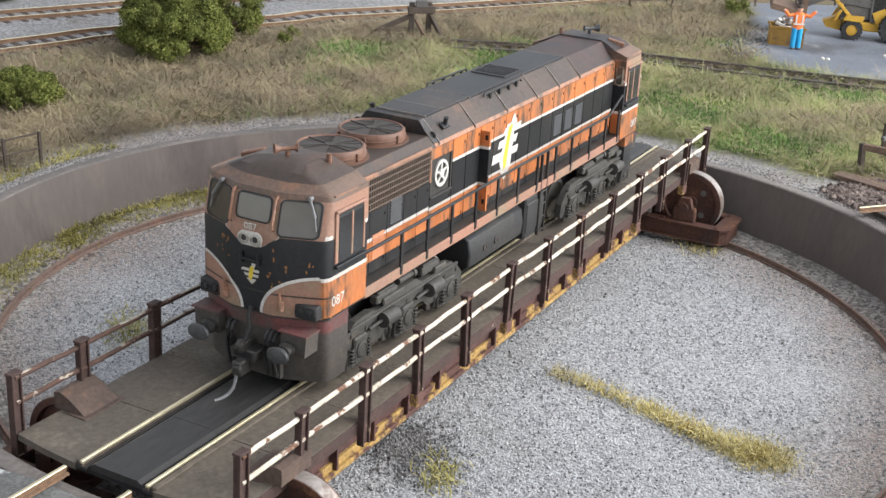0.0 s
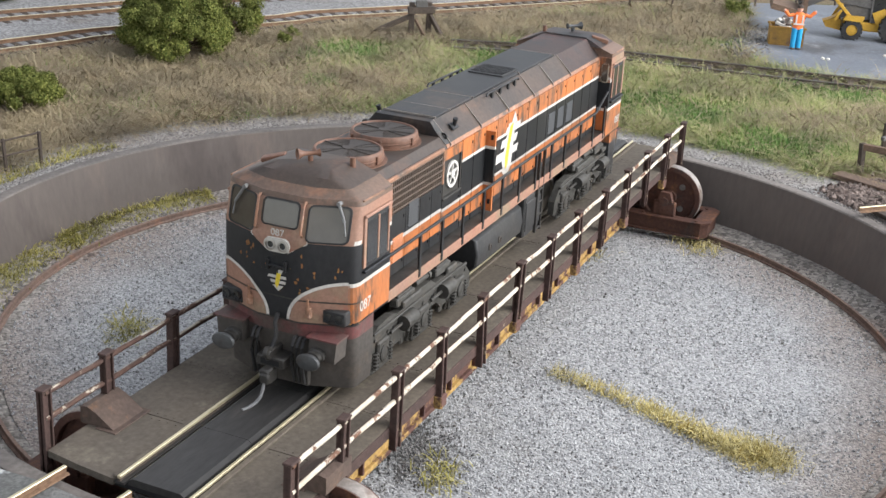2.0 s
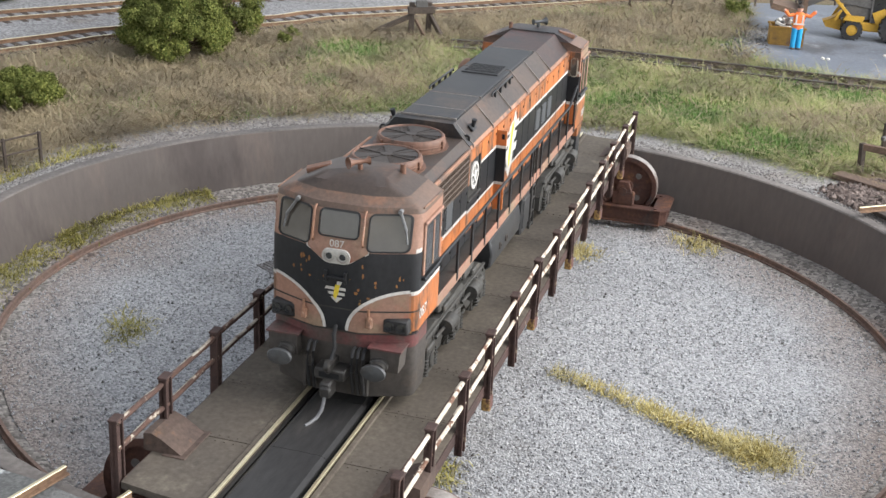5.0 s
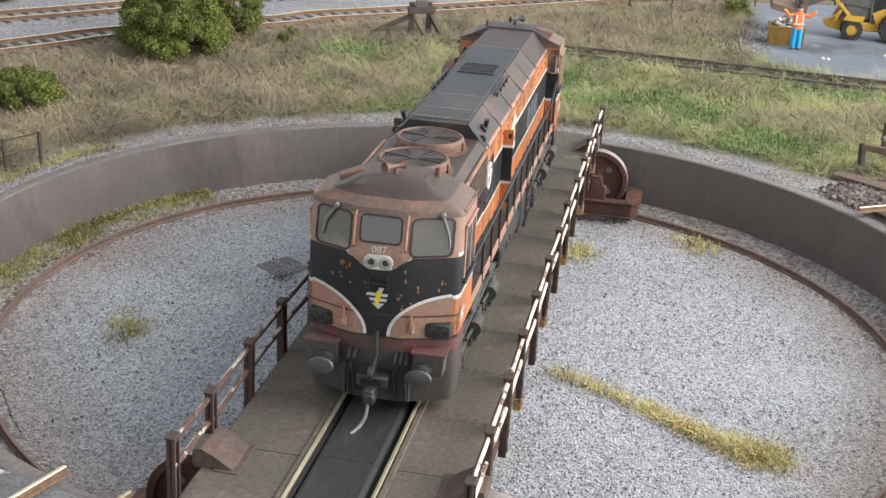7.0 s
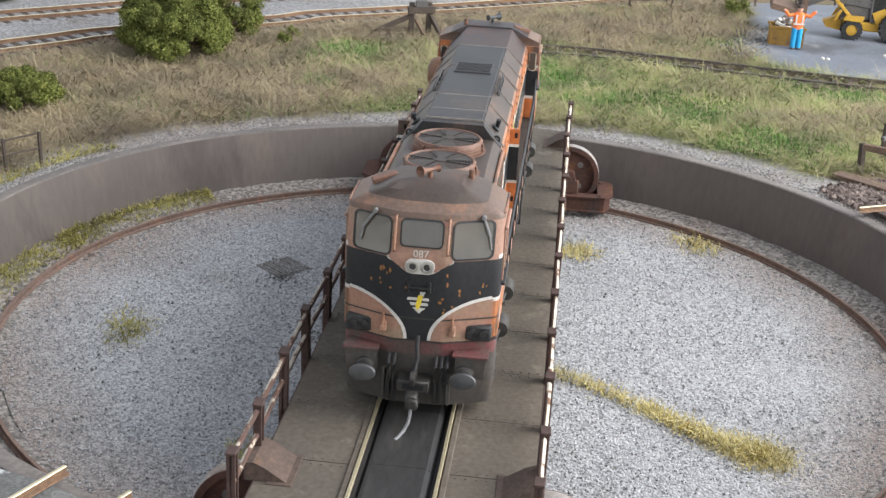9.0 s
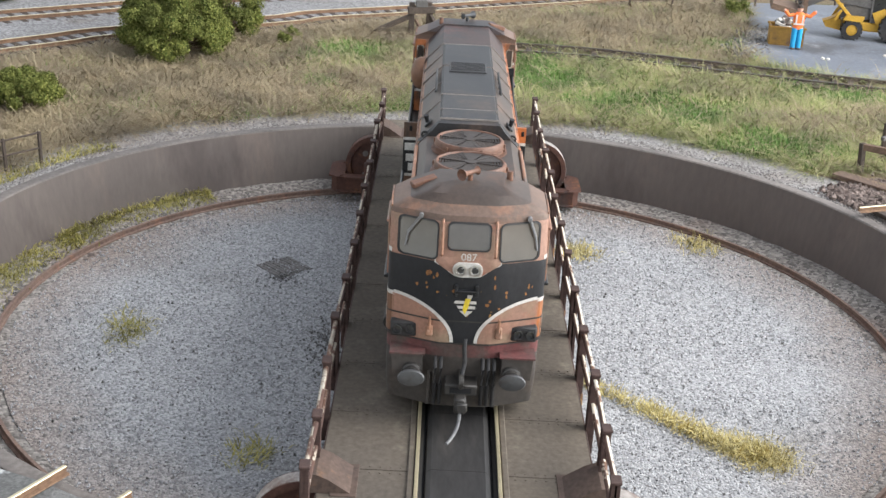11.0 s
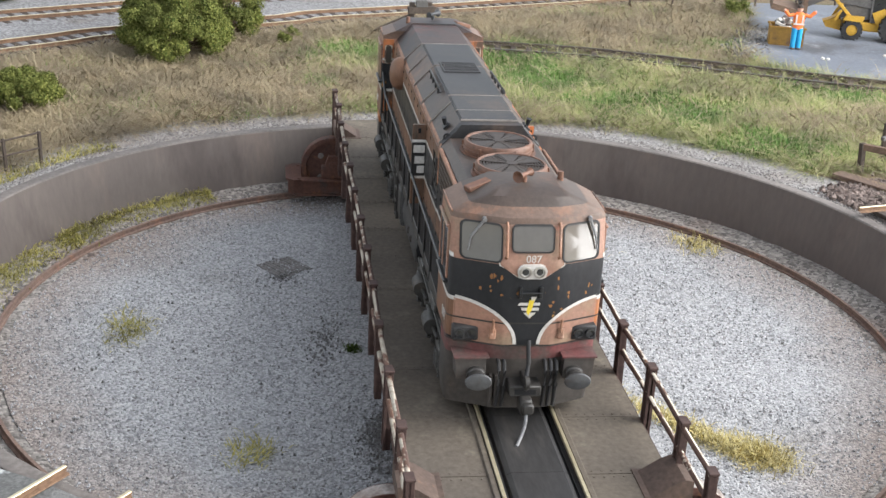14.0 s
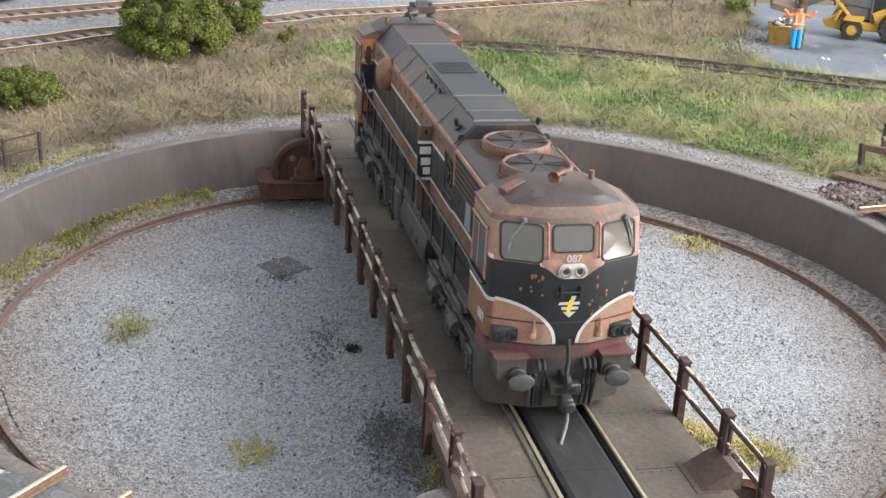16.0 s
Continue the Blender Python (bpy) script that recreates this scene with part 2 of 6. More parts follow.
# ---- mesh building ----
class Geo:
    """Gathers vertices (mm), faces and a material slot per face."""

    def __init__(self):
        self.v, self.f, self.m = [], [], []

    def add(self, verts, faces, slot=0, tf=None):
        n = len(self.v)
        self.v += [tuple(tf @ Vector(p)) for p in verts] if tf else [tuple(p) for p in verts]
        self.f += [tuple(n + i for i in f) for f in faces]
        self.m += [slot] * len(faces)
        return self

    def box(self, x0, x1, y0, y1, z0, z1, b=0.0, slot=0, tf=None):
        x0, x1, y0, y1, z0, z1 = min(x0, x1), max(x0, x1), min(y0, y1), max(y0, y1), min(z0, z1), max(z0, z1)
        if b <= 0:
            vs = [(x, y, z) for z in (z0, z1) for y in (y0, y1) for x in (x0, x1)]
            return self.add(vs, [(0, 2, 3, 1), (4, 5, 7, 6), (0, 1, 5, 4), (2, 6, 7, 3), (0, 4, 6, 2), (1, 3, 7, 5)], slot, tf)
        b = min(b, (x1 - x0) * 0.45, (y1 - y0) * 0.45, (z1 - z0) * 0.45)
        vs, idx = [], {}
        lim, inn = ((x0, y0, z0), (x1, y1, z1)), ((x0 + b, y0 + b, z0 + b), (x1 - b, y1 - b, z1 - b))
        for c in range(8):
            s = (c & 1, c >> 1 & 1, c >> 2 & 1)
            for a in range(3):
                idx[c, a] = len(vs)
                vs.append(tuple(lim[s[k]][k] if k == a else inn[s[k]][k] for k in range(3)))
        fs = []
        for a in range(3):
            p, q = (a + 1) % 3, (a + 2) % 3
            for sgn in (0, 1):
                cs = [sgn << a | (i << p) | (j << q) for i, j in ((0, 0), (1, 0), (1, 1), (0, 1))]
                f = [idx[c, a] for c in cs]
                fs.append(tuple(f if sgn else f[::-1]))
            for i in (0, 1):
                for j in (0, 1):
                    c0 = i << p | j << q
                    c1 = c0 | 1 << a
                    f = [idx[c0, p], idx[c1, p], idx[c1, q], idx[c0, q]]
                    fs.append(tuple(f if (i + j) % 2 else f[::-1]))
        for c in range(8):
            f = [idx[c, 0], idx[c, 1], idx[c, 2]]
            fs.append(tuple(f if bin(c).count("1") % 2 else f[::-1]))
        return self.add(vs, fs, slot, tf)

    def cyl(self, p0, p1, r0, r1=None, n=16, slot=0, caps=True, cap_slot=None):
        r1 = r0 if r1 is None else r1
        a, b = Vector(p0), Vector(p1)
        q = (b - a).to_track_quat("Z", "Y")
        vs = []
        for c, r in ((a, r0), (b, r1)):
            vs += [tuple(c + q @ Vector((r * math.cos(2 * math.pi * i / n), r * math.sin(2 * math.pi * i / n), 0))) for i in range(n)]
        self.add(vs, [(i, (i + 1) % n, n + (i + 1) % n, n + i) for i in range(n)], slot)
        if caps:
            self.add(vs[:n], [tuple(range(n))[::-1]], slot)
            self.add(vs[n:], [tuple(range(n))], slot if cap_slot is None else cap_slot)
        return self

    def lathe(self, c, axis, prof, n=24, slot=0):
        """prof: (radius, distance along axis) pairs."""
        q = Vector(axis).to_track_quat("Z", "Y")
        vs = [tuple(Vector(c) + q @ Vector((r * math.cos(2 * math.pi * i / n), r * math.sin(2 * math.pi * i / n), h))) for r, h in prof for i in range(n)]
        fs = [(k * n + i, k * n + (i + 1) % n, (k + 1) * n + (i + 1) % n, (k + 1) * n + i) for k in range(len(prof) - 1) for i in range(n)]
        return self.add(vs, fs, slot)

    def tube(self, pts, r, n=8, slot=0):
        pts = [Vector(p) for p in pts]
        vs = []
        for i, p in enumerate(pts):
            t = pts[min(i + 1, len(pts) - 1)] - pts[max(i - 1, 0)]
            q = t.to_track_quat("Z", "Y")
            vs += [tuple(p + q @ Vector((r * math.cos(2 * math.pi * k / n), r * math.sin(2 * math.pi * k / n), 0))) for k in range(n)]
        fs = [(i * n + k, i * n + (k + 1) % n, (i + 1) * n + (k + 1) % n, (i + 1) * n + k) for i in range(len(pts) - 1) for k in range(n)]
        fs += [tuple(range(n))[::-1], tuple(range((len(pts) - 1) * n, len(pts) * n))]
        return self.add(vs, fs, slot)

    def prism(self, poly, axis, a, b, slot=0, tf=None):
        """poly: points in the other two axes (order x, y, z), pulled from a to b along axis."""
        def at(p, h):
            c = [0, 0, 0]
            o = [k for k in range(3) if k != axis]
            c[axis], c[o[0]], c[o[1]] = h, p[0], p[1]
            return tuple(c)
        n = len(poly)
        vs = [at(p, a) for p in poly] + [at(p, b) for p in poly]
        fs = [(i, (i + 1) % n, n + (i + 1) % n, n + i) for i in range(n)] + [tuple(range(n))[::-1], tuple(range(n, 2 * n))]
        return self.add(vs, fs, slot, tf)

    def loft(self, rings, slots=None, closed=True, caps=(True, True), cap_slots=(0, 0)):
        n = len(rings[0])
        base = len(self.v)
        self.v += [tuple(p) for r in rings for p in r]
        for k in range(len(rings) - 1):
            for i in range(n if closed else n - 1):
                self.f.append((base + k * n + i, base + k * n + (i + 1) % n, base + (k + 1) * n + (i + 1) % n, base + (k + 1) * n + i))
                self.m.append(slots[k] if slots else 0)
        if caps[0]:
            self.f.append(tuple(base + i for i in range(n))[::-1])
            self.m.append(cap_slots[0])
        if caps[1]:
            self.f.append(tuple(base + (len(rings) - 1) * n + i for i in range(n)))
            self.m.append(cap_slots[1])
        return self

    def mesh(self, name, mats, smooth=None):
        me = bpy.data.meshes.new(name)
        me.from_pydata([(x * U, y * U, z * U) for x, y, z in self.v], [], self.f)
        for m in mats if isinstance(mats, (list, tuple)) else [mats]:
            me.materials.append(m)
        me.polygons.foreach_set("material_index", self.m)
        bm = bmesh.new()
        bm.from_mesh(me)
        bmesh.ops.recalc_face_normals(bm, faces=bm.faces)
        bm.to_mesh(me)
        bm.free()
        if smooth:
            me.polygons.foreach_set("use_smooth", [True] * len(me.polygons))
            me.set_sharp_from_angle(angle=radians(smooth))
        return me


def part(name, geo, mats, parent, label="", smooth=None, at=None):
    """One mesh under a thing or a part."""
    ob = new(name, geo.mesh(name, mats, smooth))
    ob.parent = parent
    if at:
        ob.matrix_basis = at
    return tagged(ob, label)


def piece(name, mesh, parent, at):
    ob = new(name, mesh)
    ob.parent = parent
    ob.matrix_basis = at
    return ob


def thing(name, label, category, group="", at=None, kind=""):
    ob = new(name)
    ob.empty_display_size = 0.01
    if at:
        ob.matrix_basis = at
    return tagged(ob, label, category, group, kind)


def single(name, geo, mats, label, category, group="", kind="", smooth=None, at=None):
    ob = new(name, geo.mesh(name, mats, smooth))
    if at:
        ob.matrix_basis = at
    return tagged(ob, label, category, group, kind)


def mm(x, y, z, rx=0, ry=0, rz=0):
    return pose(x * U, y * U, z * U, rx, ry, rz)


def arc_ring(r, z, n, a0=0.0, a1=360.0):
    return [(r * math.cos(radians(a0 + (a1 - a0) * i / n)), r * math.sin(radians(a0 + (a1 - a0) * i / n)), z) for i in range(n if a1 - a0 >= 360 else n + 1)]


# ---- the pit and the ground ----
ZG, ZF = -3.7, -25.2          # ground round the pit, pit floor
R_WALL, R_FOOT, R_RING = 152.5, 148.5, 134.6


def ground_mat():
    """Earth under the grass; grey gravel in a ring round the pit and along the tracks."""
    m = bpy.data.materials.new("earth_and_gravel")
    m.use_nodes = True
    nt = m.node_tree
    bsdf = nt.nodes["Principled BSDF"]
    co = nt.nodes.new("ShaderNodeTexCoord").outputs["Object"]
    earth = mix(nt, ramp(nt, noise_tex(nt, co, 30.0, 5.0), 0.4, 0.65), (0.17, 0.125, 0.07), (0.12, 0.10, 0.05))
    earth = mix(nt, ramp(nt, noise_tex(nt, co, 18.0, 4.0), 0.52, 0.62), earth, (0.085, 0.11, 0.03))
    vor = nt.nodes.new("ShaderNodeTexVoronoi")
    vor.inputs["Scale"].default_value = 1200.0
    nt.links.new(co, vor.inputs["Vector"])
    g = mix(nt, ramp(nt, noise_tex(nt, co, 25.0), 0.4, 0.62), (0.27, 0.26, 0.25), (0.23, 0.205, 0.185))
    stone = nt.nodes.new("ShaderNodeSeparateColor")
    nt.links.new(vor.outputs["Color"], stone.inputs[0])
    g = mix(nt, 1.0, g, ramp(nt, stone.outputs[0], 0.0, 1.0, (0.65, 0.65, 0.65, 1), (1.3, 1.28, 1.25, 1)), "MULTIPLY")
    ln = nt.nodes.new("ShaderNodeVectorMath")
    ln.operation = "LENGTH"
    nt.links.new(co, ln.inputs[0])
    edge = nt.nodes.new("ShaderNodeMath")
    edge.operation = "MULTIPLY_ADD"
    edge.inputs[1].default_value, edge.inputs[2].default_value = 0.016, 0.0
    nt.links.new(noise_tex(nt, co, 45.0, 5.0), edge.inputs[0])
    tot = nt.nodes.new("ShaderNodeMath")
    tot.operation = "ADD"
    nt.links.new(ln.outputs["Value"], tot.inputs[0])
    nt.links.new(edge.outputs[0], tot.inputs[1])
    mask = nt.nodes.new("ShaderNodeMapRange")
    mask.inputs[1].default_value, mask.inputs[2].default_value = 0.186, 0.189
    nt.links.new(tot.outputs[0], mask.inputs[0])
    nt.links.new(mix(nt, mask.outputs[0], g, earth), bsdf.inputs["Base Color"])
    bsdf.inputs["Roughness"].default_value = 0.95
    b = nt.nodes.new("ShaderNodeBump")
    b.inputs["Strength"].default_value, b.inputs["Distance"].default_value = 0.8, 0.0006
    nt.links.new(vor.outputs["Distance"], b.inputs["Height"])
    nt.links.new(b.outputs[0], bsdf.inputs["Normal"])
    return m


def gravel_mat(name, c1, c2, scale, lo=0.5, hi=1.4, patch=(0.2, 0.2, 0.2), patch_lo=0.6, rim=None):
    """Fine loose gravel: single grains in mixed greys over broad darker patches."""
    m = bpy.data.materials.new(name)
    m.use_nodes = True
    nt = m.node_tree
    bsdf = nt.nodes["Principled BSDF"]
    co = nt.nodes.new("ShaderNodeTexCoord").outputs["Object"]
    vor = nt.nodes.new("ShaderNodeTexVoronoi")
    vor.inputs["Scale"].default_value = scale
    nt.links.new(co, vor.inputs["Vector"])
    sep = nt.nodes.new("ShaderNodeSeparateColor")
    nt.links.new(vor.outputs["Color"], sep.inputs[0])
    col = mix(nt, ramp(nt, noise_tex(nt, co, 12.0, 5.0), 0.38, 0.62), c1, c2)
    col = mix(nt, ramp(nt, noise_tex(nt, co, 28.0, 6.0), patch_lo, patch_lo + 0.15), col, patch)
    if rim:
        ln = nt.nodes.new("ShaderNodeVectorMath")
        ln.operation = "LENGTH"
        nt.links.new(co, ln.inputs[0])
        edge = nt.nodes.new("ShaderNodeMath")
        edge.operation = "MULTIPLY_ADD"
        edge.inputs[1].default_value = 0.05
        nt.links.new(noise_tex(nt, co, 22.0, 6.0), edge.inputs[0])
        nt.links.new(ln.outputs["Value"], edge.inputs[2])
        rust = nt.nodes.new("ShaderNodeMapRange")
        rust.inputs[1].default_value, rust.inputs[2].default_value, rust.inputs[4].default_value = 0.132, 0.164, 0.85
        nt.links.new(edge.outputs[0], rust.inputs[0])
        col = mix(nt, rust.outputs[0], col, rim)
    col = mix(nt, 1.0, col, ramp(nt, sep.outputs[0], 0.05, 0.95, (lo, lo, lo, 1), (hi, hi, hi * 0.98, 1)), "MULTIPLY")
    col = mix(nt, ramp(nt, sep.outputs[1], 0.965, 0.985), col, (0.12, 0.11, 0.105))
    nt.links.new(col, bsdf.inputs["Base Color"])
    bsdf.inputs["Roughness"].default_value = 0.95
    bsdf.inputs["Specular IOR Level"].default_value = 0.2
    b = nt.nodes.new("ShaderNodeBump")
    b.inputs["Strength"].default_value, b.inputs["Distance"].default_value = 0.75, 0.0005
    b.invert = True
    nt.links.new(vor.outputs["Distance"], b.inputs["Height"])
    nt.links.new(b.outputs[0], bsdf.inputs["Normal"])
    return m


M_GROUND = ground_mat()
M_BUFFER_RIM = mat("worn_steel_tread", (0.36, 0.33, 0.30), (0.24, 0.21, 0.19), 0.5, 60, 900, (0.12, 0.07, 0.05), 0.5, 0.65, 90, 0.2, 0.2, metal=0.5)
M_COVER = mat("brown_iron_cover", (0.075, 0.052, 0.042), (0.10, 0.068, 0.052), 0.8, 60, 900, (0.15, 0.085, 0.05), 0.6, 0.7, 150, 0.25, 0.3, 0.0002)
M_PITGRAVEL = gravel_mat("pale_pit_gravel", (0.345, 0.347, 0.352), (0.31, 0.312, 0.318), 1600, 0.65, 1.3, (0.285, 0.283, 0.28), 0.56, rim=(0.25, 0.20, 0.17))
M_VERGE = gravel_mat("brown_grey_gravel", (0.26, 0.24, 0.22), (0.215, 0.19, 0.172), 900, 0.5, 1.4, (0.2, 0.16, 0.14), 0.55)
M_BALLAST = gravel_mat("grey_ballast", (0.28, 0.275, 0.275), (0.23, 0.225, 0.225), 1100, 0.6, 1.35, (0.19, 0.17, 0.155), 0.58)
M_TRACKBED = gravel_mat("rusty_brown_ballast", (0.21, 0.175, 0.15), (0.17, 0.135, 0.112), 1000, 0.6, 1.35, (0.13, 0.10, 0.085), 0.55)
M_YARD = mat("blue_grey_yard_slab", (0.155, 0.17, 0.195), (0.115, 0.127, 0.148), 0.55, 14, 500, (0.22, 0.23, 0.245), 0.55, 0.7, 40, 0.15, 0.3, 0.0003, wear2=(0.07, 0.072, 0.078), wear2_lo=0.55)
M_GRID = mat("dusty_grey_grid", (0.17, 0.16, 0.15), (0.11, 0.10, 0.095), 0.9, 80, 900, (0.28, 0.28, 0.275), 0.52, 0.66, 160, 0.25, 0.3, 0.0002)


def height(x, y):
    """Lie of the land outside the pit, in mm."""
    r = math.hypot(x, y)
    k = min(1.0, max(0.0, (r - 172) / 30))
    side = (x + 199) * 0.772 + (y + 258) * 0.636
    k *= min(1.0, max(0.0, (side - 14) / 22))
    return ZG - (1.2 if side < 14 and x < -120 else 0.0) + k * (1.6 * noise.noise((x * 0.018, y * 0.018, 0.3)) + 0.7 * noise.noise((x * 0.06, y * 0.06, 1.7)) + 0.6)


def build_ground():
    g = Geo()
    radii = [157.0, 160, 165, 172, 180, 190, 202, 216, 232, 250, 270, 292, 316, 342, 370, 400, 440, 500, 600, 800, 1100]
    n = 144
    rings = [[(r * math.cos(2 * math.pi * i / n), r * math.sin(2 * math.pi * i / n), 0) for i in range(n)] for r in radii]
    rings = [[(x, y, height(x, y) if r < 500 else ZG) for x, y, _ in ring] for r, ring in zip(radii, rings)]
    g.loft(rings, caps=(False, False))
    single("ground", g, M_GROUND, "scenic ground of earth and grey gravel round the pit", "ground", kind="structure", smooth=60)
    w = Geo()
    n = 180
    prof = [(157.2, ZG - 0.6), (157.2, ZG + 0.25), (156.8, ZG + 0.5), (R_WALL + 0.5, ZG + 0.5), (R_WALL, ZG + 0.1), (R_WALL - 0.2, ZG - 1.2), (R_FOOT, ZF - 0.3), (R_FOOT - 0.3, ZF - 3)]
    w.loft([arc_ring(r, z, n) for r, z in prof], slots=[1, 1, 1, 1, 0, 0, 0], caps=(False, False))
    single("wall_pit", w, [M_WALL, M_COPING], "smooth brown-grey concrete wall of the turntable pit", "wall", kind="structure", smooth=35)
    f = Geo()
    rings = []
    for r in (2, 30, 60, 90, 115, 130.5):
        rings.append([(x, y, ZF - 0.2 + 0.5 * noise.noise((x * 0.03, y * 0.03, 5))) for x, y, _ in arc_ring(r, 0, n)])
    f.loft(rings, caps=(True, False))
    single("floor", f, M_PITGRAVEL, "pale grey fine gravel floor of the pit", "floor", kind="structure", smooth=60)
    v = Geo()
    rings = []
    for r, z in ((129.5, ZF - 0.6), (132.5, ZF - 0.1), (136.5, ZF + 0.1), (141, ZF + 0.9), (146, ZF + 1.5), (R_FOOT + 1.5, ZF + 1.6)):
        rings.append([(x * (1 + 0.004 * noise.noise((x * 0.2, y * 0.2, 9))), y * (1 + 0.004 * noise.noise((x * 0.2, y * 0.2, 9))), z + 0.5 * noise.noise((x * 0.12, y * 0.12, 2))) for x, y, _ in arc_ring(r, 0, 360)])
    v.loft(rings, caps=(False, False))
    single("floor_verge", v, M_VERGE, "brownish gravel verge between ring rail and pit wall", "gravel verge", kind="structure", smooth=60)
    k = Geo()
    prof = [(R_RING - 1.0, ZF - 0.2), (R_RING - 1.0, ZF + 0.35), (R_RING - 0.3, ZF + 0.55), (R_RING - 0.3, ZF + 1.3), (R_RING - 0.5, ZF + 1.5), (R_RING - 0.45, ZF + 2.1),
            (R_RING + 0.45, ZF + 2.1), (R_RING + 0.5, ZF + 1.5), (R_RING + 0.3, ZF + 1.3), (R_RING + 0.3, ZF + 0.55), (R_RING + 1.0, ZF + 0.35), (R_RING + 1.0, ZF - 0.2)]
    k.loft([arc_ring(r, z, 240) for r, z in prof], caps=(False, False))
    single("ring_rail", k, M_RUST_RING, "rusty circular running rail round the pit floor", "rail", kind="structure", smooth=35)


build_ground()


# ---- turntable bridge ----
def build_bridge():
    t = thing("turntable_bridge", "rusty model turntable bridge with railings and rails, slowly turning", "turntable")
    # deck plates, laid across in rows, with a dark seam between
    seam = [-149, -124, -99, -74, -49, -24, 0, 24, 49, 74, 99, 124, 149]
    for sy in (-1, 1):
        for a, b in zip(seam, seam[1:]):
            g = Geo()
            y0, y1 = 10.2, 28.6
            xa, xb = a + 0.1, b - 0.1
            poly = [(xa, y0), (xb, y0), (xb, y1), (xa, y1)]
            if b == 149:
                poly = [(xa, y0), (math.sqrt(150 ** 2 - y0 ** 2), y0), (math.sqrt(150 ** 2 - 20 ** 2), 20), (math.sqrt(150 ** 2 - y1 ** 2), y1), (xa, y1)]
            if a == -149:
                poly = [(-math.sqrt(150 ** 2 - y0 ** 2), y0), (xb, y0), (xb, y1), (-math.sqrt(150 ** 2 - y1 ** 2), y1), (-math.sqrt(150 ** 2 - 20 ** 2), 20)]
            g.prism([(x, y * sy) for x, y in poly], 2, -1.6, random.uniform(-0.08, 0.05))
            for x in (a + 1.2, b - 1.2):
                if abs(x) < 147:
                    for k in range(8):
                        g.lathe((x, sy * (12 + k * 2.15), -0.05), (0, 0, 1), [(0.28, 0), (0.24, 0.18), (0.0, 0.24)], 6)
            part("deck_plate", g, M_DECK, t)
    for a, b in zip(seam, seam[1:]):
        part("centre_board", Geo().prism([(-7.0, -1.4), (7.0, -1.4), (6.7, 0.1), (5.7, 0.75), (-5.7, 0.75), (-6.7, 0.1)], 0, a + 0.05, b - 0.05), M_BOARD, t, "oil-blackened board between the rails")
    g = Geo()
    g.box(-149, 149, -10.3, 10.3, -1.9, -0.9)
    # near-black strip paints the shade in the gaps beside the rails
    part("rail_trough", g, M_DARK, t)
    for sy in (-1, 1):
        g = Geo()
        y = 8.65 * sy
        g.box(-149.6, 149.6, y - 1.2, y + 1.2, -0.9, -0.3, slot=2)
        g.box(-149.6, 149.6, y - 0.3, y + 0.3, -0.3, 0.3, slot=0)
        g.box(-149.6, 149.6, y - 0.4, y + 0.4, 0.3, 1.0, 0.12, slot=1)
        part("rail", g, [M_TIE, M_BRASS, M_BOARD], t, "rail with a polished head")
        part("rail_packing", Geo().box(-149, 149, sy * 9.25, sy * 10.6, -1.2, 0.55, 0.2), M_DECK, t)
        # girder under the deck
        g = Geo()
        y = 15.6 * sy
        poly = [(-140, -1.6), (140, -1.6), (140, -9), (112, -20.6), (-112, -20.6), (-140, -9)]
        g.prism([(x, z) for x, z in poly], 1, y - 0.5, y + 0.5)
        for k in range(14):
            x = -110 + 220 * k / 13
            g.box(x - 0.4, x + 0.4, y + 0.4 * sy, y + 2.6 * sy, -20.5, -1.7, 0.1)
            g.prism([(y + 0.5 * sy, -8), (y + 11 * sy, -2.6), (y + 11 * sy, -1.6), (y + 0.5 * sy, -1.6)], 0, x - 0.3, x + 0.3)
        part("girder", g, M_GIRDER, t, "rust-red plate girder with stiffeners")
        g = Geo()
        g.box(-113, 113, y - 2.2, y + 2.4, -22.0, -20.6, 0.2)
        g.box(-113, 113, y - 0.6 + 0.8 * sy, y + 0.6 + 0.8 * sy, -20.7, -18.6, 0.2)
        part("flange", g, M_FLANGE, t, "ochre flaking bottom flange")
        g = Geo()
        g.box(-146.5, 146.5, 28.6 * sy, 29.0 * sy, -3.0, -0.15, 0.1)
        part("edge_strip", g, M_POST, t)
    g = Geo()
    for k in range(11):
        x = -105 + 21 * k
        g.box(x - 0.5, x + 0.5, -15, 15, -14, -2, 0.1)
    g.cyl((0, 0, -24.5), (0, 0, -10), 9, 7, 24)
    part("cross_bracing", g, M_GIRDER, t)
    # railings
    xs = [146.1, 125.8, 101.0, 76.4, 51.8, 26.6, 2.4, -22.3, -46.9, -71.4, -96.0, -120.4, -142.0]
    post = Geo()
    post.box(-1.5, 1.5, -0.3, 0.3, -6.0, 13.6, 0.1)
    post.box(-1.5, -1.0, -0.9, 0.9, -6.0, 13.6, 0.1)
    post.box(1.0, 1.5, -0.9, 0.9, -6.0, 13.6, 0.1)
    post.box(-1.7, 1.7, -1.1, 1.1, 13.3, 13.9, 0.15)
    pm = post.mesh("post", M_POST)
    foot = Geo().box(-1.7, 1.7, -1.1, 1.1, -6.6, -3.2, 0.3).mesh("post_foot", M_FLANGE)
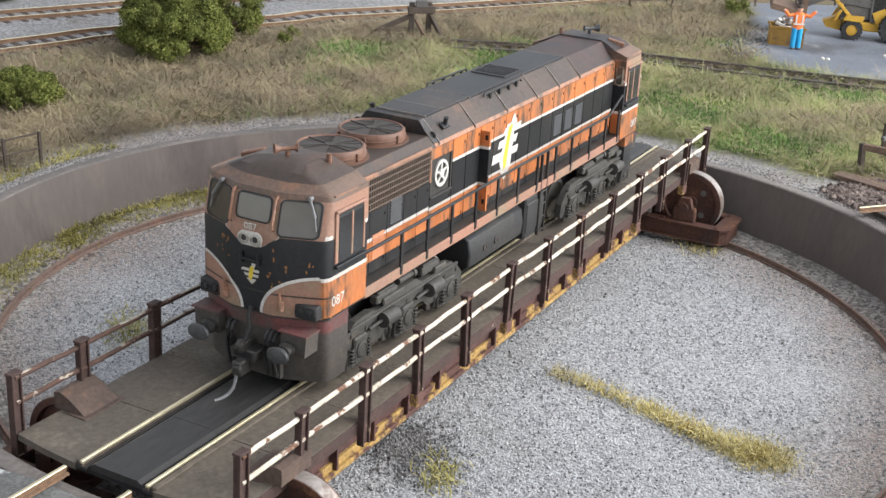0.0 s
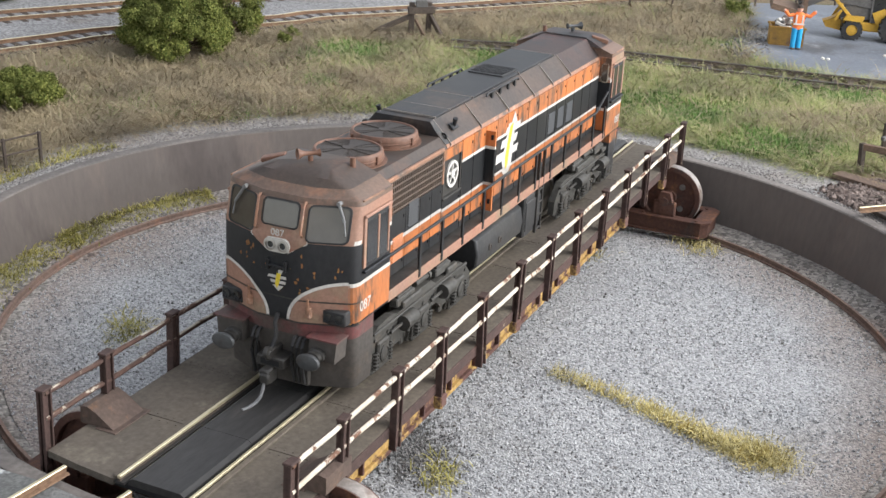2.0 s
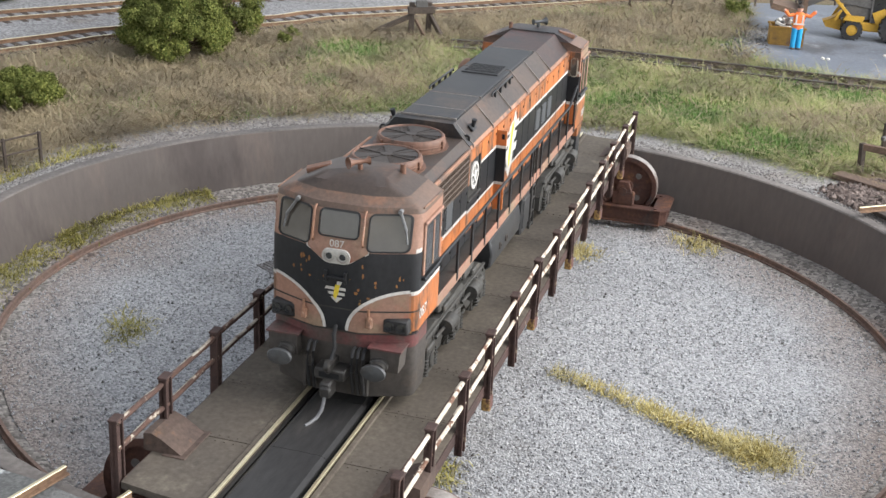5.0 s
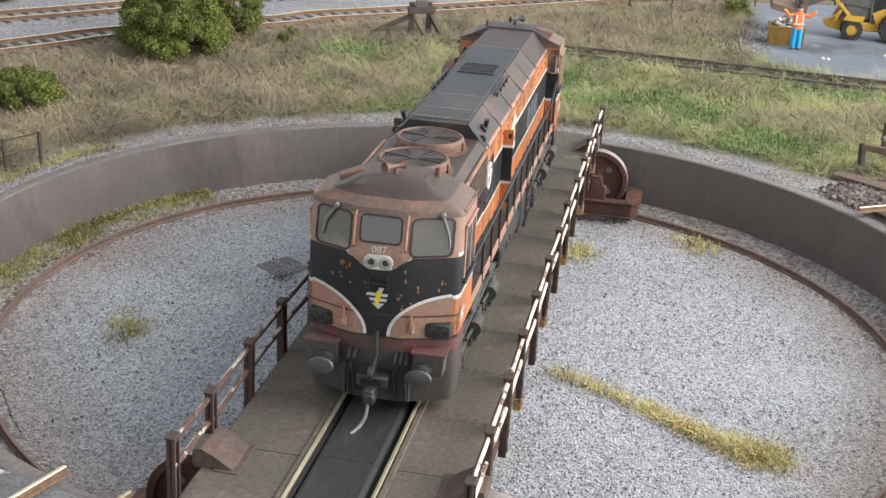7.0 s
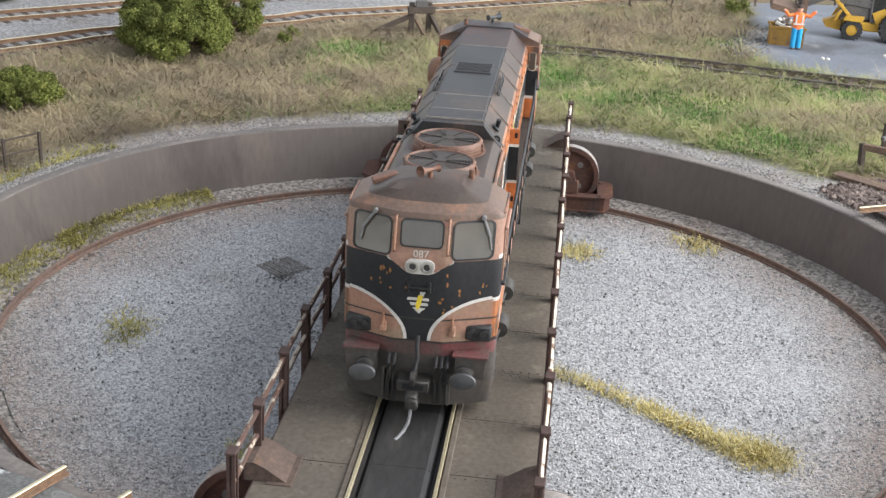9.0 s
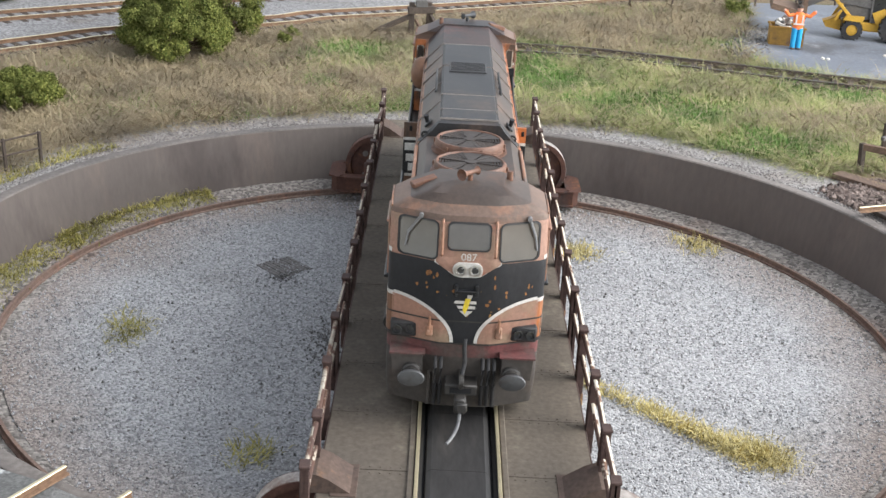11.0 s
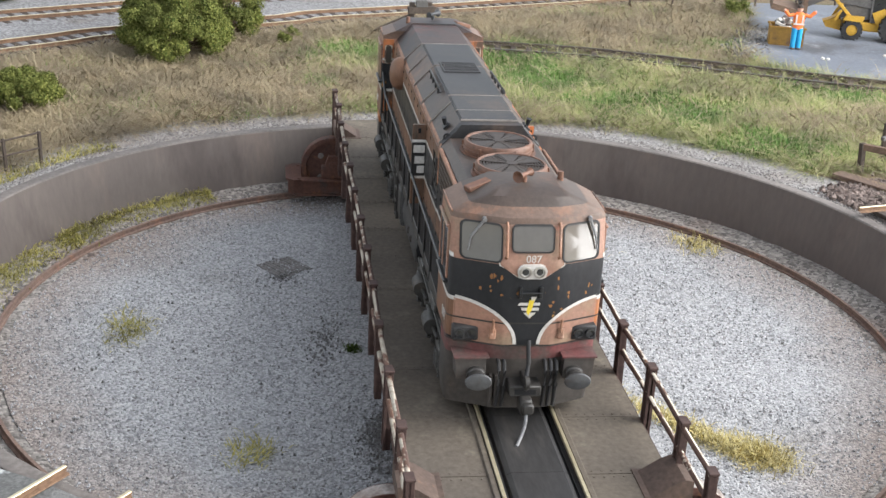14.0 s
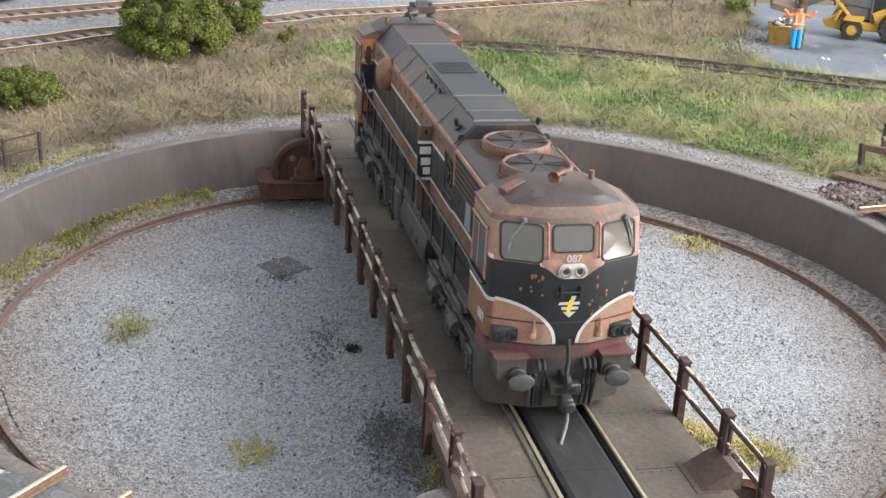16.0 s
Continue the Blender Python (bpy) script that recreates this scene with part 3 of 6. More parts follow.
    for sy in (-1, 1):
        wob = []
        for i, x in enumerate(xs):
            lean = random.uniform(-1.6, 1.6)
            wob.append((x, random.uniform(-0.25, 0.25)))
            p = piece("post", pm, t, mm(x, sy * 29.6 + wob[-1][1], random.uniform(-0.25, 0.2), random.uniform(-1.2, 1.2), lean, random.uniform(-3, 3)))
            if sy > 0 and i % 2 == 1:
                piece("post_foot", foot, p, mm(0, 0, 0))
        for z in (12.3, 6.6):
            g = Geo()
            pts = []
            for (x0, w0), (x1, w1) in zip(wob, wob[1:]):
                for k in range(4):
                    f = k / 4
                    pts.append((x0 + (x1 - x0) * f, sy * 29.6 + w0 + (w1 - w0) * f, z + 0.25 * math.sin(k * 1.57) * random.uniform(-1, 1) + 0.12 * random.uniform(-1, 1)))
            pts.append((wob[-1][0], sy * 29.6, z))
            g.tube(pts, 0.62, 8)
            # paint has gone from the side that faces the track
            for i, f in enumerate(g.f):
                if len(f) == 4 and (sum(g.v[k][1] for k in f) / 4 - sum(p[1] for p in pts) / len(pts)) * sy < -0.1:
                    g.m[i] = 1
            part("handrail", g, [M_RAILING if sy > 0 else M_RAILING_OLD, M_RAILING_RUST], t, "white tubular handrail, rusted on its inner side", smooth=50)
    # end carriages with their wheels
    for sx in (-1, 1):
        for sy in (-1, 1):
            g = Geo()
            for x in (120, 136.5):
                g.box(sx * x - 1.1, sx * x + 1.1, sy * 14, sy * 46, -22.6, -17.4, 0.25)
                g.box(sx * x - 2.3, sx * x + 2.3, sy * 14, sy * 46, -17.6, -16.8, 0.15)
                g.box(sx * x - 2.3, sx * x + 2.3, sy * 14, sy * 46, -23.1, -22.4, 0.15)
            g.prism([(sx * 117.7, sy * 43), (sx * 138.8, sy * 43), (sx * 138.8, sy * 46), (sx * 136, sy * 49), (sx * 120.5, sy * 49), (sx * 117.7, sy * 46)], 2, -17.5, -16.7)
            g.prism([(sx * 119.2, sy * 45), (sx * 137.3, sy * 45), (sx * 137.3, sy * 46), (sx * 135, sy * 48), (sx * 121.5, sy * 48), (sx * 119.2, sy * 46)], 2, -23, -17.5)
            for x in (120, 136.5):
                for y in (18, 24, 44):
                    g.lathe((sx * x + 0.9, sy * y, -16.8), (0, 0, 1), [(0.7, 0), (0.7, 0.5), (0.0, 0.55)], 6)
            low = sx < 0 and sy < 0
            fr = part("end_carriage", g, M_RUST, t, "rusty channel-iron end carriage", at=mm(0, 0, 1.4) if low else None)
            g = Geo()
            for x in (121, 135.5):
                g.box(sx * x - 1.2, sx * x + 1.2, sy * 27, sy * 35.5, -17, -11.5, 0.5)
                g.prism([(sy * 28.2, -11.6), (sy * 34.2, -11.6), (sy * 33, -8), (sy * 29.5, -8)], 0, sx * x - 1.2, sx * x + 1.2)
                g.cyl((sx * x - 1.9, sy * 31.2, -11.5), (sx * x + 1.9, sy * 31.2, -11.5), 1.6, n=12)
            part("bearing_block", g, M_RUST, fr)
            g = Geo()
            c = (sx * 128.2 - 2.2, sy * 31.3, -14.2 if low else -11.5)
            g.lathe(c, (1, 0, 0), [(0.0, 0.2), (2.4, 0.2), (2.6, 1.4), (9.6, 1.4), (9.9, 0.0), (11.6, 0.0), (11.6, 4.4), (9.9, 4.4), (9.6, 3.0), (2.6, 3.0), (2.4, 4.2), (0, 4.2)], 40)
            for k in range(4):
                a = math.pi / 4 + k * math.pi / 2
                g.cyl((c[0] + 1.2, c[1] + 6 * math.cos(a), c[2] + 6 * math.sin(a)), (c[0] + 3.2, c[1] + 6 * math.cos(a), c[2] + 6 * math.sin(a)), 1.15, n=12, slot=1)
            part("wheel", g, [M_RUST, M_COPING], fr, "spoked-hole iron carrying wheel", smooth=40)
            g = Geo()
            g.lathe(c, (1, 0, 0), [(11.55, 0.25), (11.72, 0.4), (11.72, 4.0), (11.55, 4.15)], 40)
            part("tyre", g, M_RUST if low else M_BUFFER_RIM, fr, "worn bright wheel tread", smooth=40)
            g = Geo()
            g.prism([(sy * 21.5, 0.0), (sy * 30.6, 0.0), (sy * 30.6, 3.9), (sy * 28.8, 4.2), (sy * 26.4, 3.2)], 0, sx * 123.4, sx * 134.2)
            g.box(sx * 122.4, sx * 135.2, sy * 20.6, sy * 26, -0.1, 0.25, 0.1)
            part("wheel_cover", g, M_COVER, t, "sloping sheet-iron cover over the wheel")
    return t


bridge = build_bridge()


# ---- locomotive ----
M_CHIP = mat("old_orange_undercoat", (0.255, 0.12, 0.0413), (0.195, 0.09, 0.0375), 0.75, 200, 1200, grain=0.2)
M_WIPER = mat("dull_grey_metal", (0.20, 0.20, 0.205), (0.15, 0.147, 0.143), 0.5, 90, 900, grain=0.2)


def face_x(y, z):
    """Front of the cab: flat centre, sides swept back, windows raked."""
    zs = [(4, 100.6), (20, 102.4), (31, 102.9), (39, 102.9), (49.5, 100.4), (51.2, 99.3), (53, 97.0)]
    x = zs[-1][1]
    for (z0, x0), (z1, x1) in zip(zs, zs[1:]):
        if z <= z1:
            x = x0 + (x1 - x0) * max(0.0, (z - z0) / (z1 - z0))
            break
    a = abs(y)
    if a > 5.3:
        x -= 4.4 * ((a - 5.3) / 11.0) ** 1.15
    return x


CAB_W = 17.2


def cab_ring(z, inset=0.0, rear=81.5):
    w = CAB_W - inset
    ys = [5.3, 8, 11, 13.5, 15.0, 15.8, 16.3]
    right = []
    for y in ys:
        yy = y * w / 16.5
        drop = (0, 0, 0, 0, 0, 0.15, 0.7)[ys.index(y)]
        right.append((face_x(yy, z) - inset * 0.3 - drop, yy))
    right.append((face_x(w, z) - inset * 0.3 - 1.7, w))
    pts = [(rear, -w)] + [(x, -y) for x, y in right[::-1]] + right + [(rear, w)]
    return [(x, y, z) for x, y in pts]


def on_face(g, cols, slot=0, off=0.09):
    """Strip on the cab front: cols of (y, z_low, z_high)."""
    n = 5
    grid = []
    for y, a, b in cols:
        grid.append([(face_x(y, a + (b - a) * k / n) + off, y, a + (b - a) * k / n) for k in range(n + 1)])
    vs = [p for c in grid for p in c]
    fs = [(i * (n + 1) + k, (i + 1) * (n + 1) + k, (i + 1) * (n + 1) + k + 1, i * (n + 1) + k + 1) for i in range(len(cols) - 1) for k in range(n)]
    g.add(vs, fs, slot)


def face_quad(y0, y1, z0, z1, off, r=1.0, n=6):
    """Rounded rectangle lying on the cab front."""
    pts = []
    for cy, cz, a0 in ((y1 - r, z1 - r, 0), (y0 + r, z1 - r, 90), (y0 + r, z0 + r, 180), (y1 - r, z0 + r, 270)):
        for k in range(n + 1):
            a = radians(a0 + 90 * k / n)
            pts.append((cy + r * math.cos(a), cz + r * math.sin(a)))
    return [(face_x(y, z) + off, y, z) for y, z in pts]


def fan_face(g, ring, slot=0):
    c = tuple(sum(p[k] for p in ring) / len(ring) for k in range(3))
    n = len(ring)
    g.add(list(ring) + [c], [(i, (i + 1) % n, n) for i in range(n)], slot)


def ring_frame(g, outer, inner, slot=0):
    n = len(outer)
    g.add(list(outer) + list(inner), [(i, (i + 1) % n, n + (i + 1) % n, n + i) for i in range(n)], slot)


def arc_z(y):
    a = min(1.0, max(0.0, (17.3 - abs(y)) / 14.3))
    return 20.2 + 9.7 * math.sqrt(max(0.0, 1 - a * a))


def text_part(txt, size, parent, m, at, label):
    cu = bpy.data.curves.new("numerals", "FONT")
    cu.body, cu.size, cu.align_x, cu.align_y, cu.extrude = txt, size * U, "CENTER", "CENTER", 0.00004
    tmp = bpy.data.objects.new("numerals", cu)
    scene.collection.objects.link(tmp)
    me = bpy.data.meshes.new_from_object(tmp.evaluated_get(bpy.context.evaluated_depsgraph_get()))
    bpy.data.objects.remove(tmp)
    me.materials.clear()
    me.materials.append(m)
    ob = new("numerals", me)
    ob.parent = parent
    ob.matrix_basis = at
    return tagged(ob, label)


def build_cab(t, front):
    """One cab at +x, or turned round for the other end."""
    turn = mm(0, 0, 0) if front else mm(0, 0, 0, 0, 0, 180)

    def put(name, g, mats, label="", smooth=None, parent=None):
        if parent:
            return part(name, g, mats, parent, label, smooth)
        return part(name, g, mats, t, label, smooth, at=turn)

    g = Geo()
    g.loft([cab_ring(z, 0.25 if z > 5 else 0.7, 88.4) for z in (3.5, 8, 12, 16.4, 20.02)], [0, 0, 0, 1], cap_slots=(0, 1))
    zs = [20, 25, 29.2, 31.2, 36, 39.1, 41.2, 44, 47.6]
    g.loft([cab_ring(z) for z in zs], [2, 2, 2, 2, 2, 3, 3, 3], cap_slots=(0, 3))
    rings = [cab_ring(47.6), cab_ring(48.5, 0.1), cab_ring(48.9, 0.45), [(x - 0.9, y, z) for x, y, z in cab_ring(50.5, 4.0)],
             [(min(x, 96.4 - abs(y) * 0.12), y, 52.2) for x, y, z in cab_ring(51.6, 7.6)], [(min(x, 91.5), y, 53.2) for x, y, z in cab_ring(51.6, 10.0)]]
    g.loft(rings, [5, 5, 5, 4, 4], caps=(False, True), cap_slots=(0, 4))
    shell = put("cab", g, [M_GRIME if front else M_TANK, M_RED if front else M_ORANGE, M_BLACK_CHIP, M_ORANGE_DULL, M_ROOF if front else M_ROOF_RED, M_BROW], "driving cab in faded orange and chipped black", 33)
    # livery on the front
    for sy in (-1, 1):
        ys = [2.95 + 0.45 * k for k in range(33)]
        ys = [y for y in ys if y < 16.2]
        g = Geo()
        on_face(g, [(sy * y, 20.1, max(20.15, arc_z(y))) for y in ys])
        part("orange_panel", g, M_ORANGE_DULL, shell, "faded orange lower panel", smooth=40)
        g = Geo()
        n = len(ys)
        path = [(17.3 - 14.3 * math.cos(radians(a)), 20.2 + 9.7 * math.sin(radians(a))) for a in range(0, 88, 4)]
        out = []
        for i, (y, z) in enumerate(path):
            a = radians(4 * i)
            ny, nz = -math.cos(a), math.sin(a)
            out.append(((y, z), (y + 0.75 * ny, z + 0.75 * nz)))
        vs, fs = [], []
        for (y, z), (y2, z2) in out:
            vs += [(face_x(y, z) + 0.14, sy * y, z), (face_x(y2, z2) + 0.14, sy * y2, z2)]
        fs = [(2 * i, 2 * i + 2, 2 * i + 3, 2 * i + 1) for i in range(len(out) - 1)]
        g.add(vs, fs)
        part("white_stripe", g, M_WHITE, shell, "curved white lining", smooth=60)
        g = Geo()
        g.tube([(81.6, sy * 17.12, 48.7), (90, sy * 17.12, 48.7), (95.2, sy * 16.95, 48.7)], 0.24, 6)
        part("roof_edge", g, M_ROOF_EDGE, shell, "roof edge worn to pale primer", smooth=60)
        # lining and orange on the cab side
        g = Geo()
        for z0, z1, slot, first, last in ((20.5, 25.3, 0, 13, 18), (25.3, 29.3, 0, 13, 18), (29.3, 30.2, 1, 13, 18), (39.2, 40.1, 1, 14, 17)):
            rows = [[(x + 0.07, sy * abs(y) * 1.005, z) for x, y, _ in cab_ring(z)[first:last]] for z in (z0, z1)]
            g.loft(rows, [slot], closed=False, caps=(False, False))
        g.add([(81.6, sy * 17.28, 39.2), (83.2, sy * 17.28, 39.2), (83.2, sy * 17.28, 40.1), (81.6, sy * 17.28, 40.1)], [(0, 1, 2, 3)], 1)
        # side away from the window takes the orange with shade in its colour
        part("side_panel", g, [M_ORANGE if (sy > 0) == front else M_ORANGE_SHADED, M_WHITE], shell, "orange cab side panel with white lining")
        # side window: frame, two panes, sill, grab rail
        g = Geo()
        g.box(83.4, 94.6, sy * 17.10, sy * 17.45, 33.0, 44.4, 0.15)
        wf = part("side_window", g, M_RUBBER, shell, "side window in a dark frame")
        for xa, xb in ((84.0, 88.3), (88.9, 93.9)):
            part("pane", Geo().box(xa, xb, sy * 17.30, sy * 17.55, 33.6, 43.6, 0.05), M_GLASS_DARK, wf)
        g = Geo()
        g.box(83.2, 83.9, sy * 17.40, sy * 17.70, 33.5, 44.0, 0.1)
        g.box(88.2, 88.9, sy * 17.40, sy * 17.70, 33.5, 44.0, 0.1)
        g.box(94.2, 95.4, sy * 17.10, sy * 17.60, 33.0, 44.9, 0.1)
        g.box(82.6, 95.4, sy * 17.20, sy * 18.00, 44.8, 45.5, 0.2)
        part("sash", g, M_ORANGE_DULL, wf)
        part("sill", Geo().box(82.8, 95.6, sy * 17.10, sy * 18.20, 31.9, 32.6, 0.2), M_BLACK, wf)
        # bulkhead beside the hood: lining, orange foot, rounded window
        g = Geo()
        for z0, z1, slot in ((22.4, 29.3, 0), (29.3, 30.2, 1), (40.2, 41.0, 1), (41.0, 47.4, 0)):
            g.box(81.3, 81.6, sy * 13.5, sy * 17.15, z0, z1, slot=slot)
        part("bulkhead_panel", g, [M_ORANGE, M_WHITE], shell, "orange bulkhead panels with white lining")
        for r0, r1, nm, m in ((0.0, 0.0, "bulkhead_window", M_RAILING_OLD), (0.45, 0.5, "pane", M_GLASS)):
            poly = []
            for cy, cz, a0 in ((16.6 - 0.9, 45.6 - 0.9, 0), (13.9 + 0.9, 45.6 - 0.9, 90), (13.9 + 0.9, 39.0 + 0.9, 180), (16.6 - 0.9, 39.0 + 0.9, 270)):
                poly += [(sy * (cy + (0.9 - r0) * math.cos(radians(a0 + 22.5 * k))), cz + (0.9 - r0) * math.sin(radians(a0 + 22.5 * k))) for k in range(5)]
            bw = part(nm, Geo().prism(poly, 0, 81.15 - r1 * 0.4, 81.5), m, shell if nm != "pane" else bw, "rounded window in a pale frame" if nm != "pane" else "")
        # windscreen side
        o, i_ = face_quad(min(sy * 6.55, sy * 15.45), max(sy * 6.55, sy * 15.45), 39.3, 47.6, 0.25, 1.3), face_quad(min(sy * 6.9, sy * 15.05), max(sy * 6.9, sy * 15.05), 39.65, 47.25, 0.3, 1.1)
        g = Geo()
        ring_frame(g, face_quad(min(sy * 6.55, sy * 15.45), max(sy * 6.55, sy * 15.45), 39.3, 47.6, -0.1, 1.3), o)
        ring_frame(g, o, i_)
        ring_frame(g, i_, face_quad(min(sy * 6.9, sy * 15.05), max(sy * 6.9, sy * 15.05), 39.65, 47.25, 0.1, 1.1))
        ws = part("windscreen", g, M_RUBBER, shell, "side windscreen with rounded corners", smooth=40)
        g = Geo()
        fan_face(g, face_quad(min(sy * 6.9, sy * 15.05), max(sy * 6.9, sy * 15.05), 39.65, 47.25, 0.12, 1.1))
        part("pane", g, M_GLASS, ws, smooth=60)
        g = Geo()
        ya = 12.8 if sy > 0 else 10.5
        yb = 14.3 if sy > 0 else 13.2
        p0 = (face_x(ya, 48.3) + 0.9, sy * ya, 48.3)
        p1 = (face_x(yb, 44.4) + 0.8, sy * yb, 44.4)
        g.tube([p0, p1], 0.34, 6)
        p2 = (face_x(yb + 0.5, 41.4) + 0.55, sy * (yb + 0.5), 41.4)
        g.tube([p1, p2], 0.2, 6)
        g.cyl((p0[0] - 0.9, p0[1], p0[2]), (p0[0] + 0.3, p0[1], p0[2]), 0.5, n=8)
        part("wiper", g, M_WIPER, shell, "grey windscreen wiper")
        g = Geo()
        y = sy * 5.75
        g.tube([(face_x(y, 40.5), y, 40.5), (face_x(y, 40.9) + 0.8, y, 41.0), (face_x(y, 47.6) + 0.8, y, 47.4), (face_x(y, 48.0), y, 48.0)], 0.32, 8)
        part("grab_rail", g, M_ROOF_EDGE, shell, smooth=50)
        # lamps low on the front
        g = Geo()
        y = sy * 13.2
        x = face_x(y, 22.5)
        g.box(x - 1.5, x + 1.3, y - 2.95, y + 2.95, 20.3, 23.8, 0.35)
        mk = part("marker_light", g, M_RUBBER, shell, "twin marker lamps in a black housing", smooth=40)
        for k in (-1, 1):
            g = Geo()
            g.lathe((x + 0.95, y + k * 1.35, 22.05), (1, -0.25 * sy * -1, 0), [(1.15, 0), (1.15, 0.8), (0.9, 0.85), (0.85, 0.4), (0.0, 0.55)], 14)
            part("lamp", g, M_GLASS_DARK, mk, smooth=40)
        g = Geo()
        y = sy * 7.6
        x = face_x(y, 23)
        g.box(x - 0.3, x + 0.9, y - 0.8, y + 0.8, 21.4, 24.0, 0.3)
        g.cyl((x + 0.7, y, 23), (x + 0.9, y, 26.2), 0.4, 0.3, 8)
        part("lamp_bracket", g, M_ROOF_EDGE, shell)
        # beam, buffers, hoses
        g = Geo()
        y = sy * 11.0
        g.prism([(y - sy * 2.2, 17.4), (y + sy * 4.6, 17.4), (y + sy * 4.2, 12.4), (y - sy * 2.4, 12.4)], 0, 98.5, 103.6)
        part("buffer_beam", g, M_GRIME, shell)
        part("beam_cap", Geo().prism([(y - sy * 2.8, 17.5), (y + sy * 5.0, 17.5), (y + sy * 5.0, 17.9), (y - sy * 2.8, 17.9)], 0, 98.5, 104.2), M_RED, shell)
        g = Geo()
        g.lathe((102.5, y, 14.6), (1, 0, 0), [(2.1, 0), (2.1, 2.2), (1.75, 2.4), (1.75, 3.6), (1.3, 3.7), (1.3, 5.4)], 18)
        g.v = [(px_, py_, 13.9 + (pz_ - 14.6) * 0.8) for px_, py_, pz_ in g.v]
        bf = part("buffer", g, M_UNDER, shell, "sprung round buffer", smooth=40)
        g = Geo()
        g.lathe((107.6, y, 14.6), (1, 0, 0), [(0.0, 0.0), (2.85, 0.0), (3.0, 0.45), (2.75, 0.85), (1.4, 1.1), (0.0, 1.15)], 24)
        g.v = [(px_, py_, 13.8 + (pz_ - 14.6) * 0.66) for px_, py_, pz_ in g.v]
        part("buffer_head", g, M_BUFFER, bf, "worn steel buffer head", smooth=30)
        for k in range(3 if sy > 0 else 2):
            y = sy * (4.6 + 1.25 * k)
            g = Geo()
            g.tube([(101.5, y, 16.0), (103.0, y, 16.2), (104.0, y, 14.6), (104.2, y, 11), (103.4, y, 8.0), (102.6, y, 5.2)], 0.42, 8)
            part("brake_hose", g, M_RUBBER, shell, smooth=60)
    g = Geo()
    ys = [-7 + 0.5 * k for k in range(29)]
    on_face(g, [(y, 36.1 + 2.9 * max(0.0, (abs(y) - 2.6)) / 4.4 if abs(y) > 2.6 else 36.3, 40.3) for y in ys])
    part("nose_panel", g, M_ORANGE_DULL, shell, "orange nose panel above the lining", smooth=40)
    for sy in (-1, 1):
        g = Geo()
        vs = [(face_x(y, z) + 0.16, sy * y, z) for y, z in ((2.6, 36.0), (7.2, 38.9), (7.2, 39.8), (2.6, 37.0))]
        g.add(vs, [(0, 1, 2, 3)])
        part("white_stripe", g, M_WHITE, shell)
    g = Geo()
    g.prism([(1.6 * (1 if math.cos(radians(a)) > 0 else -1) + 1.65 * math.cos(radians(a)), 37.7 + 1.65 * math.sin(radians(a))) for a in range(0, 360, 15)], 0, 102.8, 103.5)
    hp = part("headlight_panel", g, M_WHITE, shell, "white oval headlight surround")
    for sy in (-1, 1):
        g = Geo()
        g.lathe((103.3, sy * 1.55, 37.7), (1, 0, 0), [(1.35, 0), (1.35, 0.45), (1.05, 0.5), (0.95, 0.15), (0.0, 0.35)], 20)
        part("headlight", g, [M_STEEL], hp, "chrome-rimmed headlamp", smooth=40)
        g = Geo()
        g.lathe((103.55, sy * 1.55, 37.7), (1, 0, 0), [(0.75, 0.0), (0.6, 0.15), (0.0, 0.2)], 16)
        part("lens", g, M_GLASS_DARK, hp, smooth=40)
    # centre windscreen
    o, i_ = face_quad(-4.7, 4.7, 41.7, 47.7, 0.3, 1.2), face_quad(-4.4, 4.4, 42.0, 47.35, 0.34, 1.0)
    g = Geo()
    ring_frame(g, face_quad(-4.7, 4.7, 41.7, 47.7, -0.1, 1.2), o)
    ring_frame(g, o, i_)
    ws = part("windscreen", g, M_RUBBER, shell, "centre windscreen with rounded corners", smooth=40)
    g = Geo()
    fan_face(g, face_quad(-4.4, 4.4, 42.0, 47.35, 0.16, 1.0))
    part("pane", g, M_GLASS, ws, smooth=60)
    # lamp socket, emblem: white bars and a yellow flash
    g = Geo()
    g.box(102.8, 103.8, -2.6, 2.6, 32.6, 33.0, 0.1)
    g.box(102.8, 103.7, -2.6, -1.9, 31.6, 34.2, 0.1)
    g.box(102.8, 103.7, 1.9, 2.6, 31.6, 34.2, 0.1)
    part("jumper_socket", g, M_BLACK, shell)
    g = Geo()

    def fp(pts, slot):
        g.add([(face_x(0, z) + 0.15 + 0.05 * slot, y, z) for y, z in pts], [tuple(range(len(pts)))], slot)
    fp([(-2.2, 30.4), (2.3, 30.4), (2.3, 29.7), (-2.6, 29.7)], 0)
    fp([(-1.9, 29.2), (2.1, 29.2), (2.1, 28.5), (-1.6, 28.5)], 0)
    fp([(-1.3, 28.0), (1.6, 28.0), (0.2, 26.6)], 0)
    fp([(0.3, 31.8), (1.5, 31.8), (0.9, 30.4), (0.2, 30.4)], 0)
    fp([(-0.1, 31.0), (1.0, 31.0), (0.6, 28.8), (-0.1, 27.2), (-0.6, 28.3)], 1)
    part("emblem", g, [M_WHITE, M_YELLOW], shell, "white barred emblem with a yellow flash")
    g = Geo()
    for k in range(24):
        y, z = random.uniform(-15, 15), random.uniform(28, 39)
        if z < arc_z(y) + 1.2 and abs(y) > 2.6 or abs(y) < 3.6 and z > 35 or (abs(y) < 3 and z < 32):
            continue
        w, h = random.uniform(0.15, 0.5), random.uniform(0.3, 0.8)
        ring = [(y + w * math.cos(a) * random.uniform(0.5, 1.2), z + h * math.sin(a) * random.uniform(0.5, 1.2)) for a in (0, 0.9, 1.8, 2.7, 3.6, 4.5, 5.4)]
